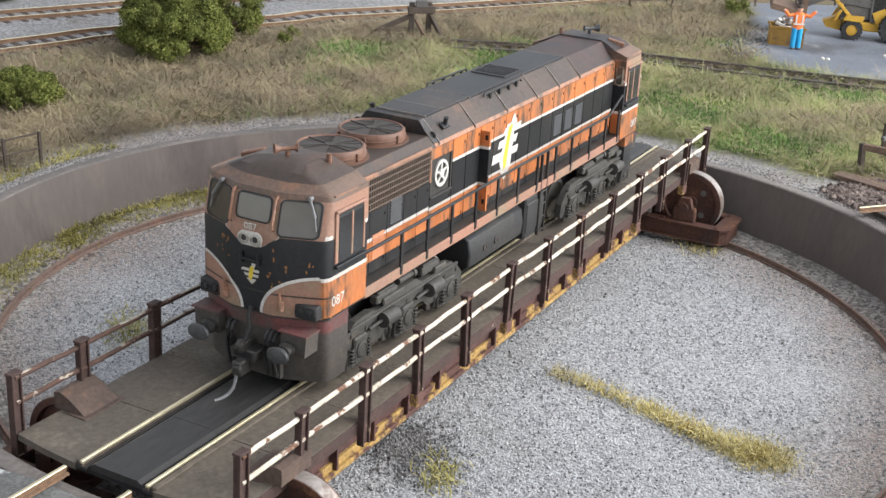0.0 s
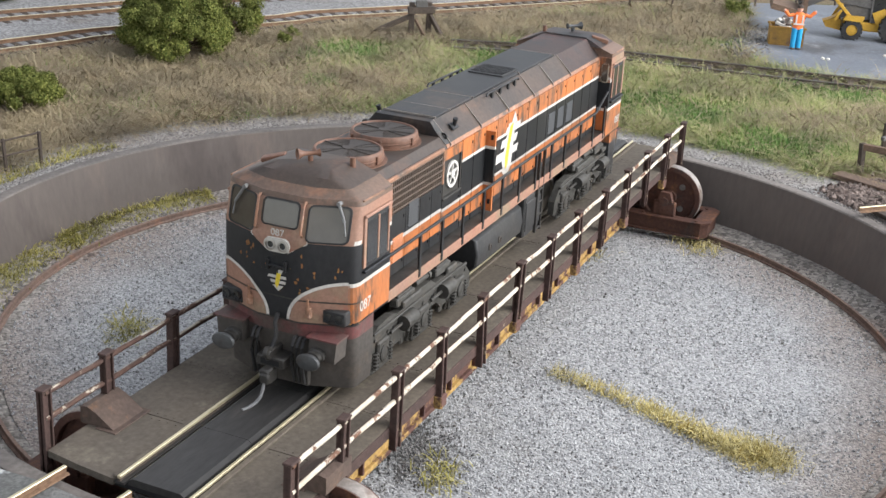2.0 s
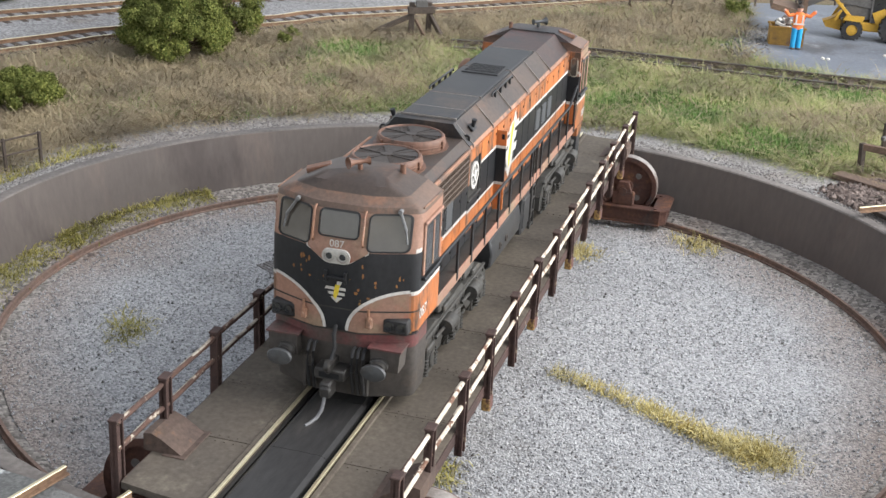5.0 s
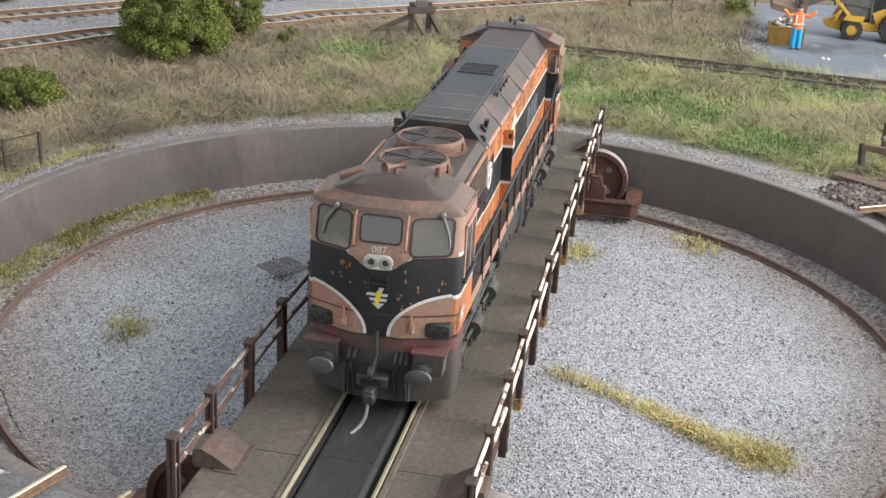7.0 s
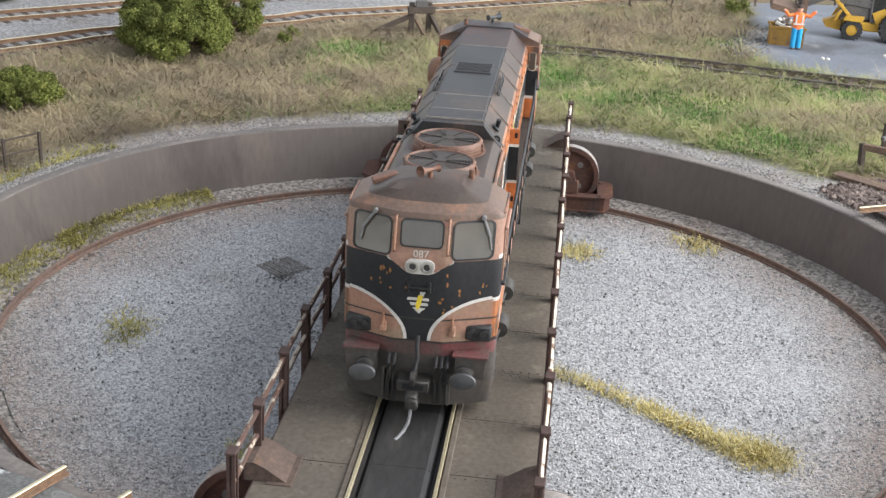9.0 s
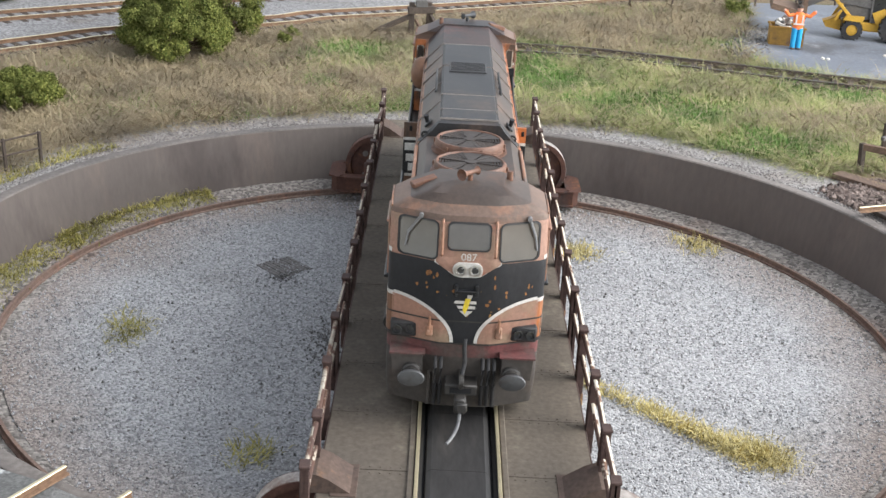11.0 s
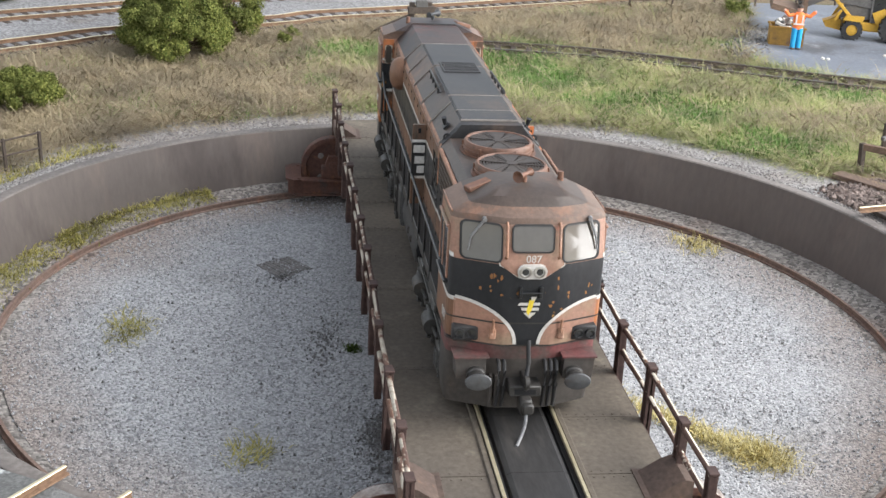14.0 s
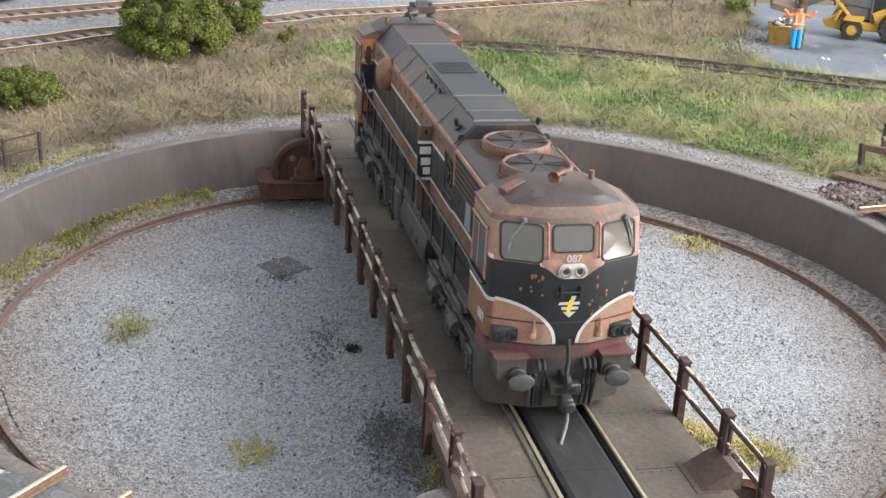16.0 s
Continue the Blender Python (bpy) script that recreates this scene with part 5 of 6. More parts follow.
            for dx in (-22.5, 0, 22.5):
                g = Geo()
                g.box(cx + dx - 2.8, cx + dx + 2.8, sy * 13.8, sy * 16.4, 3.0, 9.8, 0.4)
                g.lathe((cx + dx, sy * 16.2, 6.4), (0, sy, 0), [(2.2, 0), (2.2, 0.5), (1.6, 0.7), (1.5, 0.5), (0.0, 0.6)], 14)
                for k in (-1, 1):
                    g.box(cx + dx + k * 4.2 - 0.7, cx + dx + k * 4.2 + 0.7, sy * 13.4, sy * 15.45, 2.6, 9.2, 0.2)
                g.box(cx + dx - 5, cx + dx + 5, sy * 14.0, sy * 15.6, 1.9, 3.1, 0.3)
                part("axle_box", g, M_BOGIE, bo)
            for dx, ln in ((-13, 4.6), (9, 5.0)):
                g = Geo()
                g.box(cx + dx - ln, cx + dx + ln, sy * 13.0, sy * 15.3, 14.2, 16.4, 0.3)
                g.box(cx + dx - ln * 0.8, cx + dx + ln * 0.8, sy * 13.2, sy * 15.0, 16.3, 17.0, 0.25)
                part("sand_box", g, M_BOGIE, bo, "dusty box on the bogie frame")
            g = Geo()
            g.cyl((cx - 4.5, sy * 14.2, 16.4), (cx + 2.5, sy * 14.2, 16.4), 0.9, n=12)
            g.cyl((cx - 5.6, sy * 14.2, 16.4), (cx - 4.4, sy * 14.2, 16.4), 1.2, n=12)
            part("damper", g, M_BOGIE, bo, smooth=40)
            # dark blocks on the frame face stand in for shade inside slots
            g = Geo()
            for dx in (-18.5, -15.5, -6.0, 5.2, 7.4, 16.0, 18.6):
                g.box(cx + dx - 0.45, cx + dx + 0.45, sy * 15.3, sy * 15.46, 9.0, 10.6)
            part("frame_slot_shade", g, M_DARK, bo)
            for dx in (-22.5, 0, 22.5):
                for k in (-1, 1):
                    g = Geo()
                    for q in range(5):
                        g.lathe((cx + dx + k * 3.7, sy * 15.9, 3.2 + q * 0.95), (0, 0, 1), [(0.55, 0.0), (0.95, 0.15), (0.95, 0.4), (0.55, 0.55)], 8)
                    part("spring", g, M_BOGIE, bo, "coil spring beside the axle box")
            g = Geo()
            for dx in (-12.5, 10.5):
                g.cyl((cx + dx - 2.8, sy * 16.8, 10.6), (cx + dx + 3.2, sy * 16.8, 10.6), 2.0, n=14)
                g.cyl((cx + dx + 3.2, sy * 16.6, 10.6), (cx + dx + 8.0, sy * 16.0, 9.8), 0.45, n=8)
                g.box(cx + dx - 1.5, cx + dx + 1.0, sy * 15.2, sy * 16.4, 8.8, 12.0, 0.2)
            for k in range(9):
                x = cx - 27 + k * 6.6
                g.lathe((x, sy * 15.4, 10.4), (0, sy, 0), [(0.55, 0), (0.5, 0.35), (0, 0.4)], 8)
            part("brake_cylinder", g, M_BOGIE, bo, smooth=40)
            g = Geo()
            for dx in (-17, -6, 6, 17):
                g.tube([(cx + dx, sy * 14.8, 9), (cx + dx + 1.5, sy * 15.45, 6), (cx + dx + 0.6, sy * 14.6, 2.8)], 0.5, 6)
                g.box(cx + dx + 0.2, cx + dx + 3.0, sy * 12.6, sy * 14.2, 2.2, 6.4, 0.3)
            part("brake_rigging", g, M_BOGIE, bo)
        for dx in (-22.5, 0, 22.5):
            g = Geo()
            for sy in (-1, 1):
                g.lathe((cx + dx, sy * 7.6, 7.6), (0, sy, 0), [(0, 0), (7.3, 0), (7.3, 0.5), (6.6, 0.7), (6.6, 2.2), (5.4, 2.2), (5.2, 1.6), (1.6, 1.7), (0, 2.4)], 28, 0)
            g.cyl((cx + dx, -8, 7.6), (cx + dx, 8, 7.6), 1.2, n=10)
            part("wheelset", g, M_STEEL, bo, "steel wheelset with bright rims", smooth=35)
    return t


loco = build_loco()


# ---- tracks round the pit ----
def spline(pts, step=2.0):
    """Points every step along a smooth line through pts."""
    out = []
    P = [Vector((*p, 0)) for p in pts]
    P = [2 * P[0] - P[1]] + P + [2 * P[-1] - P[-2]]
    for i in range(1, len(P) - 2):
        n = max(2, int((P[i + 1] - P[i]).length / step))
        for k in range(n):
            s = k / n
            a, b, c, e = P[i - 1], P[i], P[i + 1], P[i + 2]
            q = 0.5 * ((2 * b) + (c - a) * s + (2 * a - 5 * b + 4 * c - e) * s * s + (3 * b - a - 3 * c + e) * s ** 3)
            out.append((q.x, q.y))
    out.append((P[-2].x, P[-2].y))
    return out


TRACKS = []


def ribbon(g, line, prof, slot=0):
    """Sweep a cross-section (offset, z) along a flat line."""
    rings = []
    for i, (x, y) in enumerate(line):
        a, b = line[max(0, i - 1)], line[min(len(line) - 1, i + 1)]
        t = Vector((b[0] - a[0], b[1] - a[1])).normalized()
        rings.append([(x - t.y * o, y + t.x * o, z) for o, z in prof])
    g.loft(rings, [slot] * (len(rings) - 1), closed=False, caps=(False, False))


def build_track(line, label, bed=True, z=-2.6, group="", sleepers=True, head=M_BRASS, bedw=17.0, side=M_RAILSIDE):
    t = thing("track", label, "railway track", group)
    TRACKS.append((line, 19.0 if bed else 11.0))
    if bed:
        g = Geo()
        jit = [(x, y) for x, y in line]
        ribbon(g, jit, [(-bedw - 3, z - 4.0), (-bedw, z - 1.4), (-bedw * 0.6, z - 0.7), (bedw * 0.6, z - 0.7), (bedw, z - 1.4), (bedw + 3, z - 4.0)])
        part("ballast", g, M_TRACKBED, t, "rust-brown stone ballast", smooth=60)
    if sleepers:
        sm = Geo().box(-1.6, 1.6, -15, 15, -1.6, -0.1, 0.2).mesh("sleeper", M_TIE)
        acc, last = 0.0, line[0]
        for p in line[1:]:
            acc += math.hypot(p[0] - last[0], p[1] - last[1])
            if acc > 7.2:
                acc = 0.0
                piece("sleeper", sm, t, mm(p[0], p[1], z, 0, 0, math.degrees(math.atan2(p[1] - last[1], p[0] - last[0]))))
            last = p
    for s in (-1, 1):
        g = Geo()
        o = 8.65 * s
        ribbon(g, line, [(o - 1.2, z - 0.1), (o - 1.1, z + 0.2), (o - 0.3, z + 0.35), (o - 0.3, z + 1.1), (o - 0.5, z + 1.2), (o - 0.5, z + 1.6)], 0)
        ribbon(g, line, [(o - 0.5, z + 1.6), (o - 0.35, z + 1.75), (o + 0.35, z + 1.75), (o + 0.5, z + 1.6)], 1)
        ribbon(g, line, [(o + 0.5, z + 1.6), (o + 0.5, z + 1.2), (o + 0.3, z + 1.1), (o + 0.3, z + 0.35), (o + 1.1, z + 0.2), (o + 1.2, z - 0.1)], 0)
        part("rail", g, [side, head], t, "weathered rail")
    return t


line_a = spline([(-150, -300), (-199, -258), (-241, -221), (-262.5, -201), (-285.5, -180), (-338, -106), (-358.5, -86), (-384, -44), (-415, 4), (-452, 60), (-500, 130), (-560, 215), (-640, 330)])
line_b = spline([(-215, -330), (-262, -290), (-308, -245), (-327.5, -221.5), (-356, -188), (-400, -134), (-445, -75), (-490, -10), (-540, 65), (-620, 180)])
line_c = spline([(-300, -10), (-300.5, 28), (-298, 65.5), (-282.6, 126), (-273, 161), (-262, 206), (-240, 280), (-215, 350)])
build_track(line_a, "running line with rusty sleepers and pale rail heads on ballast", group="background tracks")
build_track(line_b, "far running line with brown sleepers on grey ballast", group="background tracks")
build_track(line_c, "overgrown siding with dark rails sunk in grass", bed=False, z=-1.9, group="background tracks", head=M_MACHINE, side=M_TIE)


def radial(deg, r0, r1):
    c, s = math.cos(radians(deg)), math.sin(radians(deg))
    return [(c * r, s * r) for r in np.linspace(r0, r1, 12)]


build_track(radial(-27.2, 152.6, 330), "approach track meeting the pit edge, rust-sided rails", bed=False, z=-0.8, group="approach tracks", sleepers=True)
build_track(radial(113.5, 153.5, 185), "short track stub ending at the pit edge among rubble", bed=False, z=-1.2, group="approach tracks")

# dark gravelly fill under the near approach track
g = Geo()
ribbon(g, radial(-27.2, 157.5, 330), [(-40, -3.6), (-22, -2.0), (-13, -1.2), (13, -1.2), (22, -2.0), (40, -3.6)])
single("approach_bed", g, M_BEDSTONE, "dark grey ballast bed of the approach track", "ballast", kind="structure", smooth=60)

# verge strips of ballast between the far lines
g = Geo()
mid = [((a[0] + b[0]) / 2, (a[1] + b[1]) / 2) for a, b in zip(spline([(-199, -258), (-241, -221), (-285.5, -180), (-338, -106), (-384, -44), (-415, 4), (-452, 60), (-500, 130)], 8), spline([(-262, -290), (-308, -245), (-356, -188), (-400, -134), (-445, -75), (-490, -10), (-540, 65), (-580, 120)], 8))]
ribbon(g, mid, [(-34, -3.9), (-26, -2.9), (26, -2.9), (90, -3.2), (110, -5)])
single("cess", g, M_BALLAST, "strip of grey ballast between the far tracks", "ballast", kind="structure", smooth=60)

# yard
g = Geo()
edge = []
for x, y in spline([(-262, 252), (-277, 209), (-288, 170), (-303, 150), (-338, 145), (-371, 154), (-400, 160), (-441, 168), (-480, 172)], 6):
    edge.append((x + 2.5 * noise.noise((x * 0.1, y * 0.1, 0)), y + 2.5 * noise.noise((x * 0.1, y * 0.1, 7))))
poly = edge + [(-520, 420), (-270, 420)]
g.prism(poly, 2, -6, -2.1)
single("pavement", g, M_YARD, "blue-grey stained concrete yard slab", "yard", kind="structure")


# ---- foliage ----
def leaf_mat(name, c1, c2, c3, seed_scale=40.0):
    m = bpy.data.materials.new(name)
    m.use_nodes = True
    nt = m.node_tree
    b = nt.nodes["Principled BSDF"]
    g = nt.nodes.new("ShaderNodeNewGeometry").outputs["Random Per Island"]
    r = nt.nodes.new("ShaderNodeValToRGB")
    r.color_ramp.elements[0].color, r.color_ramp.elements[1].color = (*c1, 1), (*c3, 1)
    e = r.color_ramp.elements.new(0.5)
    e.color = (*c2, 1)
    nt.links.new(g, r.inputs[0])
    co = nt.nodes.new("ShaderNodeTexCoord").outputs["Object"]
    n = ramp(nt, noise_tex(nt, co, seed_scale, 3.0), 0.35, 0.7, (0.7, 0.7, 0.7, 1), (1.25, 1.22, 1.1, 1))
    nt.links.new(mix(nt, 1.0, r.outputs[0], n, "MULTIPLY"), b.inputs["Base Color"])
    b.inputs["Roughness"].default_value = 0.85
    b.inputs["Specular IOR Level"].default_value = 0.15
    b.inputs["Subsurface Weight"].default_value = 0.0
    return m


M_STRAW = leaf_mat("straw_grass", (0.2, 0.152, 0.1), (0.288, 0.232, 0.156), (0.4, 0.344, 0.24))
M_GREEN = leaf_mat("green_grass", (0.168, 0.197, 0.0672), (0.277, 0.302, 0.122), (0.454, 0.437, 0.244))
M_LUSH = leaf_mat("bright_green_grass", (0.072, 0.158, 0.0324), (0.122, 0.23, 0.0576), (0.202, 0.288, 0.101))
M_OLIVE = leaf_mat("olive_grass", (0.23, 0.215, 0.065), (0.34, 0.315, 0.105), (0.45, 0.40, 0.18))
M_GOLD = leaf_mat("golden_tuft", (0.36, 0.30, 0.12), (0.49, 0.42, 0.19), (0.60, 0.54, 0.32))
M_LEAF = leaf_mat("foam_foliage", (0.0765, 0.0892, 0.0213), (0.132, 0.149, 0.0382), (0.221, 0.234, 0.0765), 60)
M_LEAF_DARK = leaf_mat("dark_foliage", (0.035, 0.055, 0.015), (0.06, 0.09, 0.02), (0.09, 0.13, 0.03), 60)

rng = np.random.default_rng(7)


def blades(name, xy, z, length, width, lean, m, label, category="grass"):
    """Many bent fibres in one mesh: each a quad and a tip."""
    n = len(xy)
    # fibres lie combed in swirls, with some strays
    az = 7.0 * np.array([noise.noise((x * 0.035, y * 0.035, 6.1)) for x, y in xy]) + rng.normal(0, 1.5, n)
    tilt = np.radians(np.clip(rng.normal(lean[0], lean[1], n), 2, 86))
    L = rng.uniform(length[0], length[1], n)
    dirx, diry = np.cos(az), np.sin(az)
    sx, sy = -diry, dirx
    w = rng.uniform(0.7, 1.3, n) * width
    base = np.column_stack([xy[:, 0], xy[:, 1], z - 0.4])
    side = np.column_stack([sx * w / 2, sy * w / 2, np.zeros(n)])
    midp = base + np.column_stack([dirx * np.sin(tilt) * L * 0.5, diry * np.sin(tilt) * L * 0.5, np.cos(tilt) * L * 0.55 + 0.2])
    t2 = np.minimum(tilt + np.radians(rng.uniform(5, 45, n)), np.radians(98))
    tip = midp + np.column_stack([dirx * np.sin(t2) * L * 0.5, diry * np.sin(t2) * L * 0.5, np.cos(t2) * L * 0.5])
    v = np.empty((n, 5, 3))
    v[:, 0], v[:, 1], v[:, 2], v[:, 3], v[:, 4] = base - side, base + side, midp + side * 0.8, midp - side * 0.8, tip
    idx = np.arange(n)[:, None] * 5
    quads = idx + np.array([[0, 1, 2, 3]])
    tris = idx + np.array([[3, 2, 4]])
    loops = np.concatenate([quads, tris], axis=1).ravel()
    me = bpy.data.meshes.new(name)
    me.vertices.add(n * 5)
    me.vertices.foreach_set("co", (v.reshape(-1) * U).astype(np.float32))
    me.loops.add(len(loops))
    me.loops.foreach_set("vertex_index", loops.astype(np.int32))
    me.polygons.add(2 * n)
    starts = (np.arange(n)[:, None] * 7 + np.array([[0, 4]])).ravel()
    me.polygons.foreach_set("loop_start", starts.astype(np.int32))
    me.update(calc_edges=True)
    me.materials.append(m)
    return tagged(new(name, me), label, category, kind="stuff")


def far_from_tracks(xy):
    ok = np.ones(len(xy), bool)
    for line, w in TRACKS:
        p = np.array(line[::3])
        d2 = ((xy[:, None, :] - p[None, :, :]) ** 2).sum(2).min(1)
        ok &= d2 > (w if w > 12 else 9.5) ** 2
    return ok


def in_yard(xy):
    lim = np.interp(xy[:, 0], [-480, -441, -400, -371, -338, -303, -288, -277, -262], [172, 168, 160, 154, 145, 150, 170, 209, 252])
    return (xy[:, 1] > lim) & (xy[:, 0] < -262)


def pn(xy, s, o):
    return np.array([noise.noise((x * s, y * s, o)) for x, y in xy])


N = 560000
xy = np.column_stack([rng.uniform(-470, -20, N), rng.uniform(-300, 330, N)])
r = np.hypot(xy[:, 0], xy[:, 1])
keep = (r > 172) & (xy[:, 1] > -262 + (xy[:, 0] + 357) * 0.35 - 25) & (xy[:, 1] < 320 + (xy[:, 0] + 533) * -0.27 + 20)
xy = xy[keep]
r = np.hypot(xy[:, 0], xy[:, 1])
n1 = pn(xy, 0.05, 3.1)
keep = (r + 7 * n1 > 174 + 2 * (xy[:, 1] > 60)) & far_from_tracks(xy) & ~in_yard(xy)
behind = xy[:, 0] < np.interp(xy[:, 1], [-300, -221, -180, -106, -86, -44, 4, 60, 130, 300], [-199, -222, -266, -319, -340, -365, -396, -433, -470, -600])
keep &= ~behind
bay = (xy[:, 0] + 106) * 0.74 + (xy[:, 1] - 150) * 0.67, (xy[:, 1] - 150) * 0.74 - (xy[:, 0] + 106) * 0.67
keep &= (bay[0] / 17) ** 2 + (bay[1] / 25) ** 2 > 1
xy, n1 = xy[keep], n1[keep]
n2 = pn(xy, 0.022, 8.4) + 0.5 * pn(xy, 0.07, 2.2)
gs = np.clip((xy[:, 1] + 75) / 60, 0, 1) * np.clip((xy[:, 0] + 318) / 14, 0, 1)
green = gs * 0.95 - 0.55 + n2 * 1.0 + rng.normal(0, 0.30, len(xy))
zz = np.array([height(x, y) for x, y in xy])
patch = np.zeros(len(xy))
for cx, cy, rx, ry in ((-285, -58, 22, 34), (-212, -66, 16, 14), (-188, 101, 16, 15), (-245, 186, 26, 22), (-275, 106, 14, 16), (-165, 120, 9, 12), (-240, 40, 20, 26)):
    patch = np.maximum(patch, 1 - ((xy[:, 0] - cx) / rx) ** 2 - ((xy[:, 1] - cy) / ry) ** 2)
green += 0.5 * np.clip(patch, 0, 1)
lush = ((green > 0.68) & (n2 > 0.10)) | (patch + n2 + rng.normal(0, 0.25, len(xy)) > 0.62)
g_ok = (green > 0.0) & ~lush
s_ok = ~g_ok & ~lush
blades("straw_grass", xy[s_ok], zz[s_ok], (7, 19), 0.25, (75, 10), M_STRAW, "matted straw-coloured dry grass")
blades("green_grass", xy[g_ok], zz[g_ok], (7, 18), 0.25, (76, 10), M_GREEN, "green and straw meadow grass")
blades("bright_grass", xy[lush], zz[lush], (3, 6), 0.32, (55, 20), M_LUSH, "bright green grass patches")
pick = rng.random(len(xy)) < 0.03
blades("dry_stalks", xy[pick], zz[pick] + 2.0, (12, 26), 0.24, (80, 6), M_STRAW, "pale dry stalks lying over the grass")


def scatter(cx, cy, sx, sy, n, rot=0.0):
    p = rng.normal(0, 1, (n, 2)) * (sx, sy)
    c, s = math.cos(radians(rot)), math.sin(radians(rot))
    return np.column_stack([cx + p[:, 0] * c - p[:, 1] * s, cy + p[:, 0] * s + p[:, 1] * c])


def tuft(cx, cy, sx, sy, n, m, label, length=(2, 5), lean=(40, 20), z=ZF, rot=0.0, name="grass_tuft"):
    p = scatter(cx, cy, sx, sy, n, rot)
    blades(name, p, np.full(n, z), length, 0.32, lean, m, label, "grass tuft")


tuft(11.4, -96.7, 5.5, 3.5, 260, M_OLIVE, "sparse olive grass tuft in the gravel", (2, 5), (55, 18))
tuft(78.6, -48.3, 3.6, 3.0, 180, M_OLIVE, "sparse olive grass tuft in the gravel", (2, 5), (55, 18))
tuft(82.5, -1.0, 4.0, 3.0, 180, M_OLIVE, "sparse olive grass tuft in the gravel", (2, 5), (55, 18))
tuft(-92, 88, 5.5, 4.0, 380, M_GOLD, "golden grass tuft beside the ring rail", (2, 4.5), (55, 18))
tuft(-76, 42.5, 4.0, 4.0, 380, M_GOLD, "golden grass tuft in the gravel", (2, 4.5), (55, 18))
tuft(14.6, -29.4, 1.2, 1.0, 260, M_LEAF_DARK, "small dark green moss clump", (1, 2.4), (50, 25), name="moss_clump")
p = []
for (x0, y0), (x1, y1), n, w in (((20.5, 29), (41, 53), 520, 2.8), ((41, 53), (55, 68.5), 700, 3.4), ((55, 68.5), (66, 85), 1000, 4.6)):
    s = rng.random(n)
    p.append(np.column_stack([x0 + (x1 - x0) * s, y0 + (y1 - y0) * s]) + rng.normal(0, w * 0.55, (n, 2)))
p.append(scatter(63, 81.5, 4.0, 4.0, 900))
p = np.concatenate(p)
blades("grass_strip", p, np.full(len(p), ZF), (2, 5.5), 0.21, (55, 20), M_GOLD, "strip of golden dry grass growing across the gravel", "grass tuft")
a = np.radians(np.concatenate([rng.uniform(-139, -88, 11000), rng.normal(-109, 5, 4200)]))
rr = 147.9 - np.abs(rng.normal(0, 3.4, len(a))) + rng.uniform(-0.5, 0.5, len(a))
p = np.column_stack([rr * np.cos(a), rr * np.sin(a)])
keep = pn(p, 0.07, 4.4) + rng.normal(0, 0.25, len(p)) > -0.12
p = p[keep]
blades("wall_grass", p, ZF + 1.0 + rng.random(len(p)) ** 2 * 3.0 * (np.hypot(p[:, 0], p[:, 1]) > 146.4), (0.8, 2.8), 0.28, (56, 22), M_OLIVE, "olive green grass along the foot of the pit wall", "grass")
a = np.radians(rng.uniform(-128, -108, 1500))
rr = 162 + np.abs(rng.normal(0, 5.0, len(a)))
p = np.column_stack([rr * np.cos(a), rr * np.sin(a)])
blades("edge_grass", p, np.full(len(p), ZG), (1, 3.4), 0.3, (58, 20), M_OLIVE, "short olive grass along the pit edge", "grass")


def build_bush(name, cx, cy, z0, rx, ry, h, clumps, leaves, label, cr=(6, 10), dark=0.12):
    """Branching stems and many small leaf flakes gathered in clumps, with gaps."""
    t = thing(name, label, "bush", at=mm(cx, cy, z0))
    cs = []
    for k in range(clumps):
        a = rng.uniform(0, 2 * math.pi)
        q = math.sqrt(rng.uniform(0.35, 1))
        zc = rng.uniform(0.14, 0.95)
        sh = math.sqrt(max(0.05, 1 - (zc - 0.25) ** 2 / 0.75)) if zc > 0.25 else 1.0
        cs.append((rx * q * sh * math.cos(a), ry * q * sh * math.sin(a), h * zc, rng.uniform(*cr)))
    g = Geo()
    for x, y, z, r in cs[::2]:
        g.tube([(x * 0.1, y * 0.1, -0.5), (x * 0.4, y * 0.4, z * 0.45), (x, y, z)], 0.5, 5)
    part("stem", g, M_TIMBER, t)
    # darker leaves inside each clump paint the shade of the gaps
    for nm, m, frac, shell in (("crown", M_LEAF, 1.0, 1.0), ("inner_shade_foliage", M_LEAF_DARK, dark * 3, 0.8)):
        vs = []
        for x, y, z, r in cs:
            n = int(leaves * frac / clumps)
            d = rng.normal(0, 1, (n, 3))
            d /= np.linalg.norm(d, axis=1)[:, None]
            rad = r * shell * rng.uniform(0.66, 1.06, n) * (1 + 0.5 * np.array([noise.noise((p[0] * 2.2 + x, p[1] * 2.2 + y, p[2] * 2.2)) for p in d]))
            c = np.array([x, y, z]) + d * rad[:, None] * (1, 1, 0.85)
            u = np.cross(d, rng.normal(0, 1, (n, 3)))
            u /= np.linalg.norm(u, axis=1)[:, None] + 1e-9
            w = np.cross(d, u) + d * rng.uniform(-0.7, 0.7, n)[:, None]
            s = rng.uniform(0.22, 0.55, n)[:, None]
            vs.append(np.stack([c - u * s, c + w * s * 0.8, c + u * s, c - w * s * 0.8 + d * 0.3], axis=1))
        v = np.concatenate(vs)
        v[:, :, 2] = np.maximum(v[:, :, 2], -0.5)
        me = bpy.data.meshes.new(nm)
        me.from_pydata((v.reshape(-1, 3) * U).tolist(), [], (np.arange(len(v) * 4).reshape(-1, 4)).tolist())
        me.materials.append(m)
        ob = new(nm, me)
        ob.parent = t
        tagged(ob, kind="stuff")
    return t


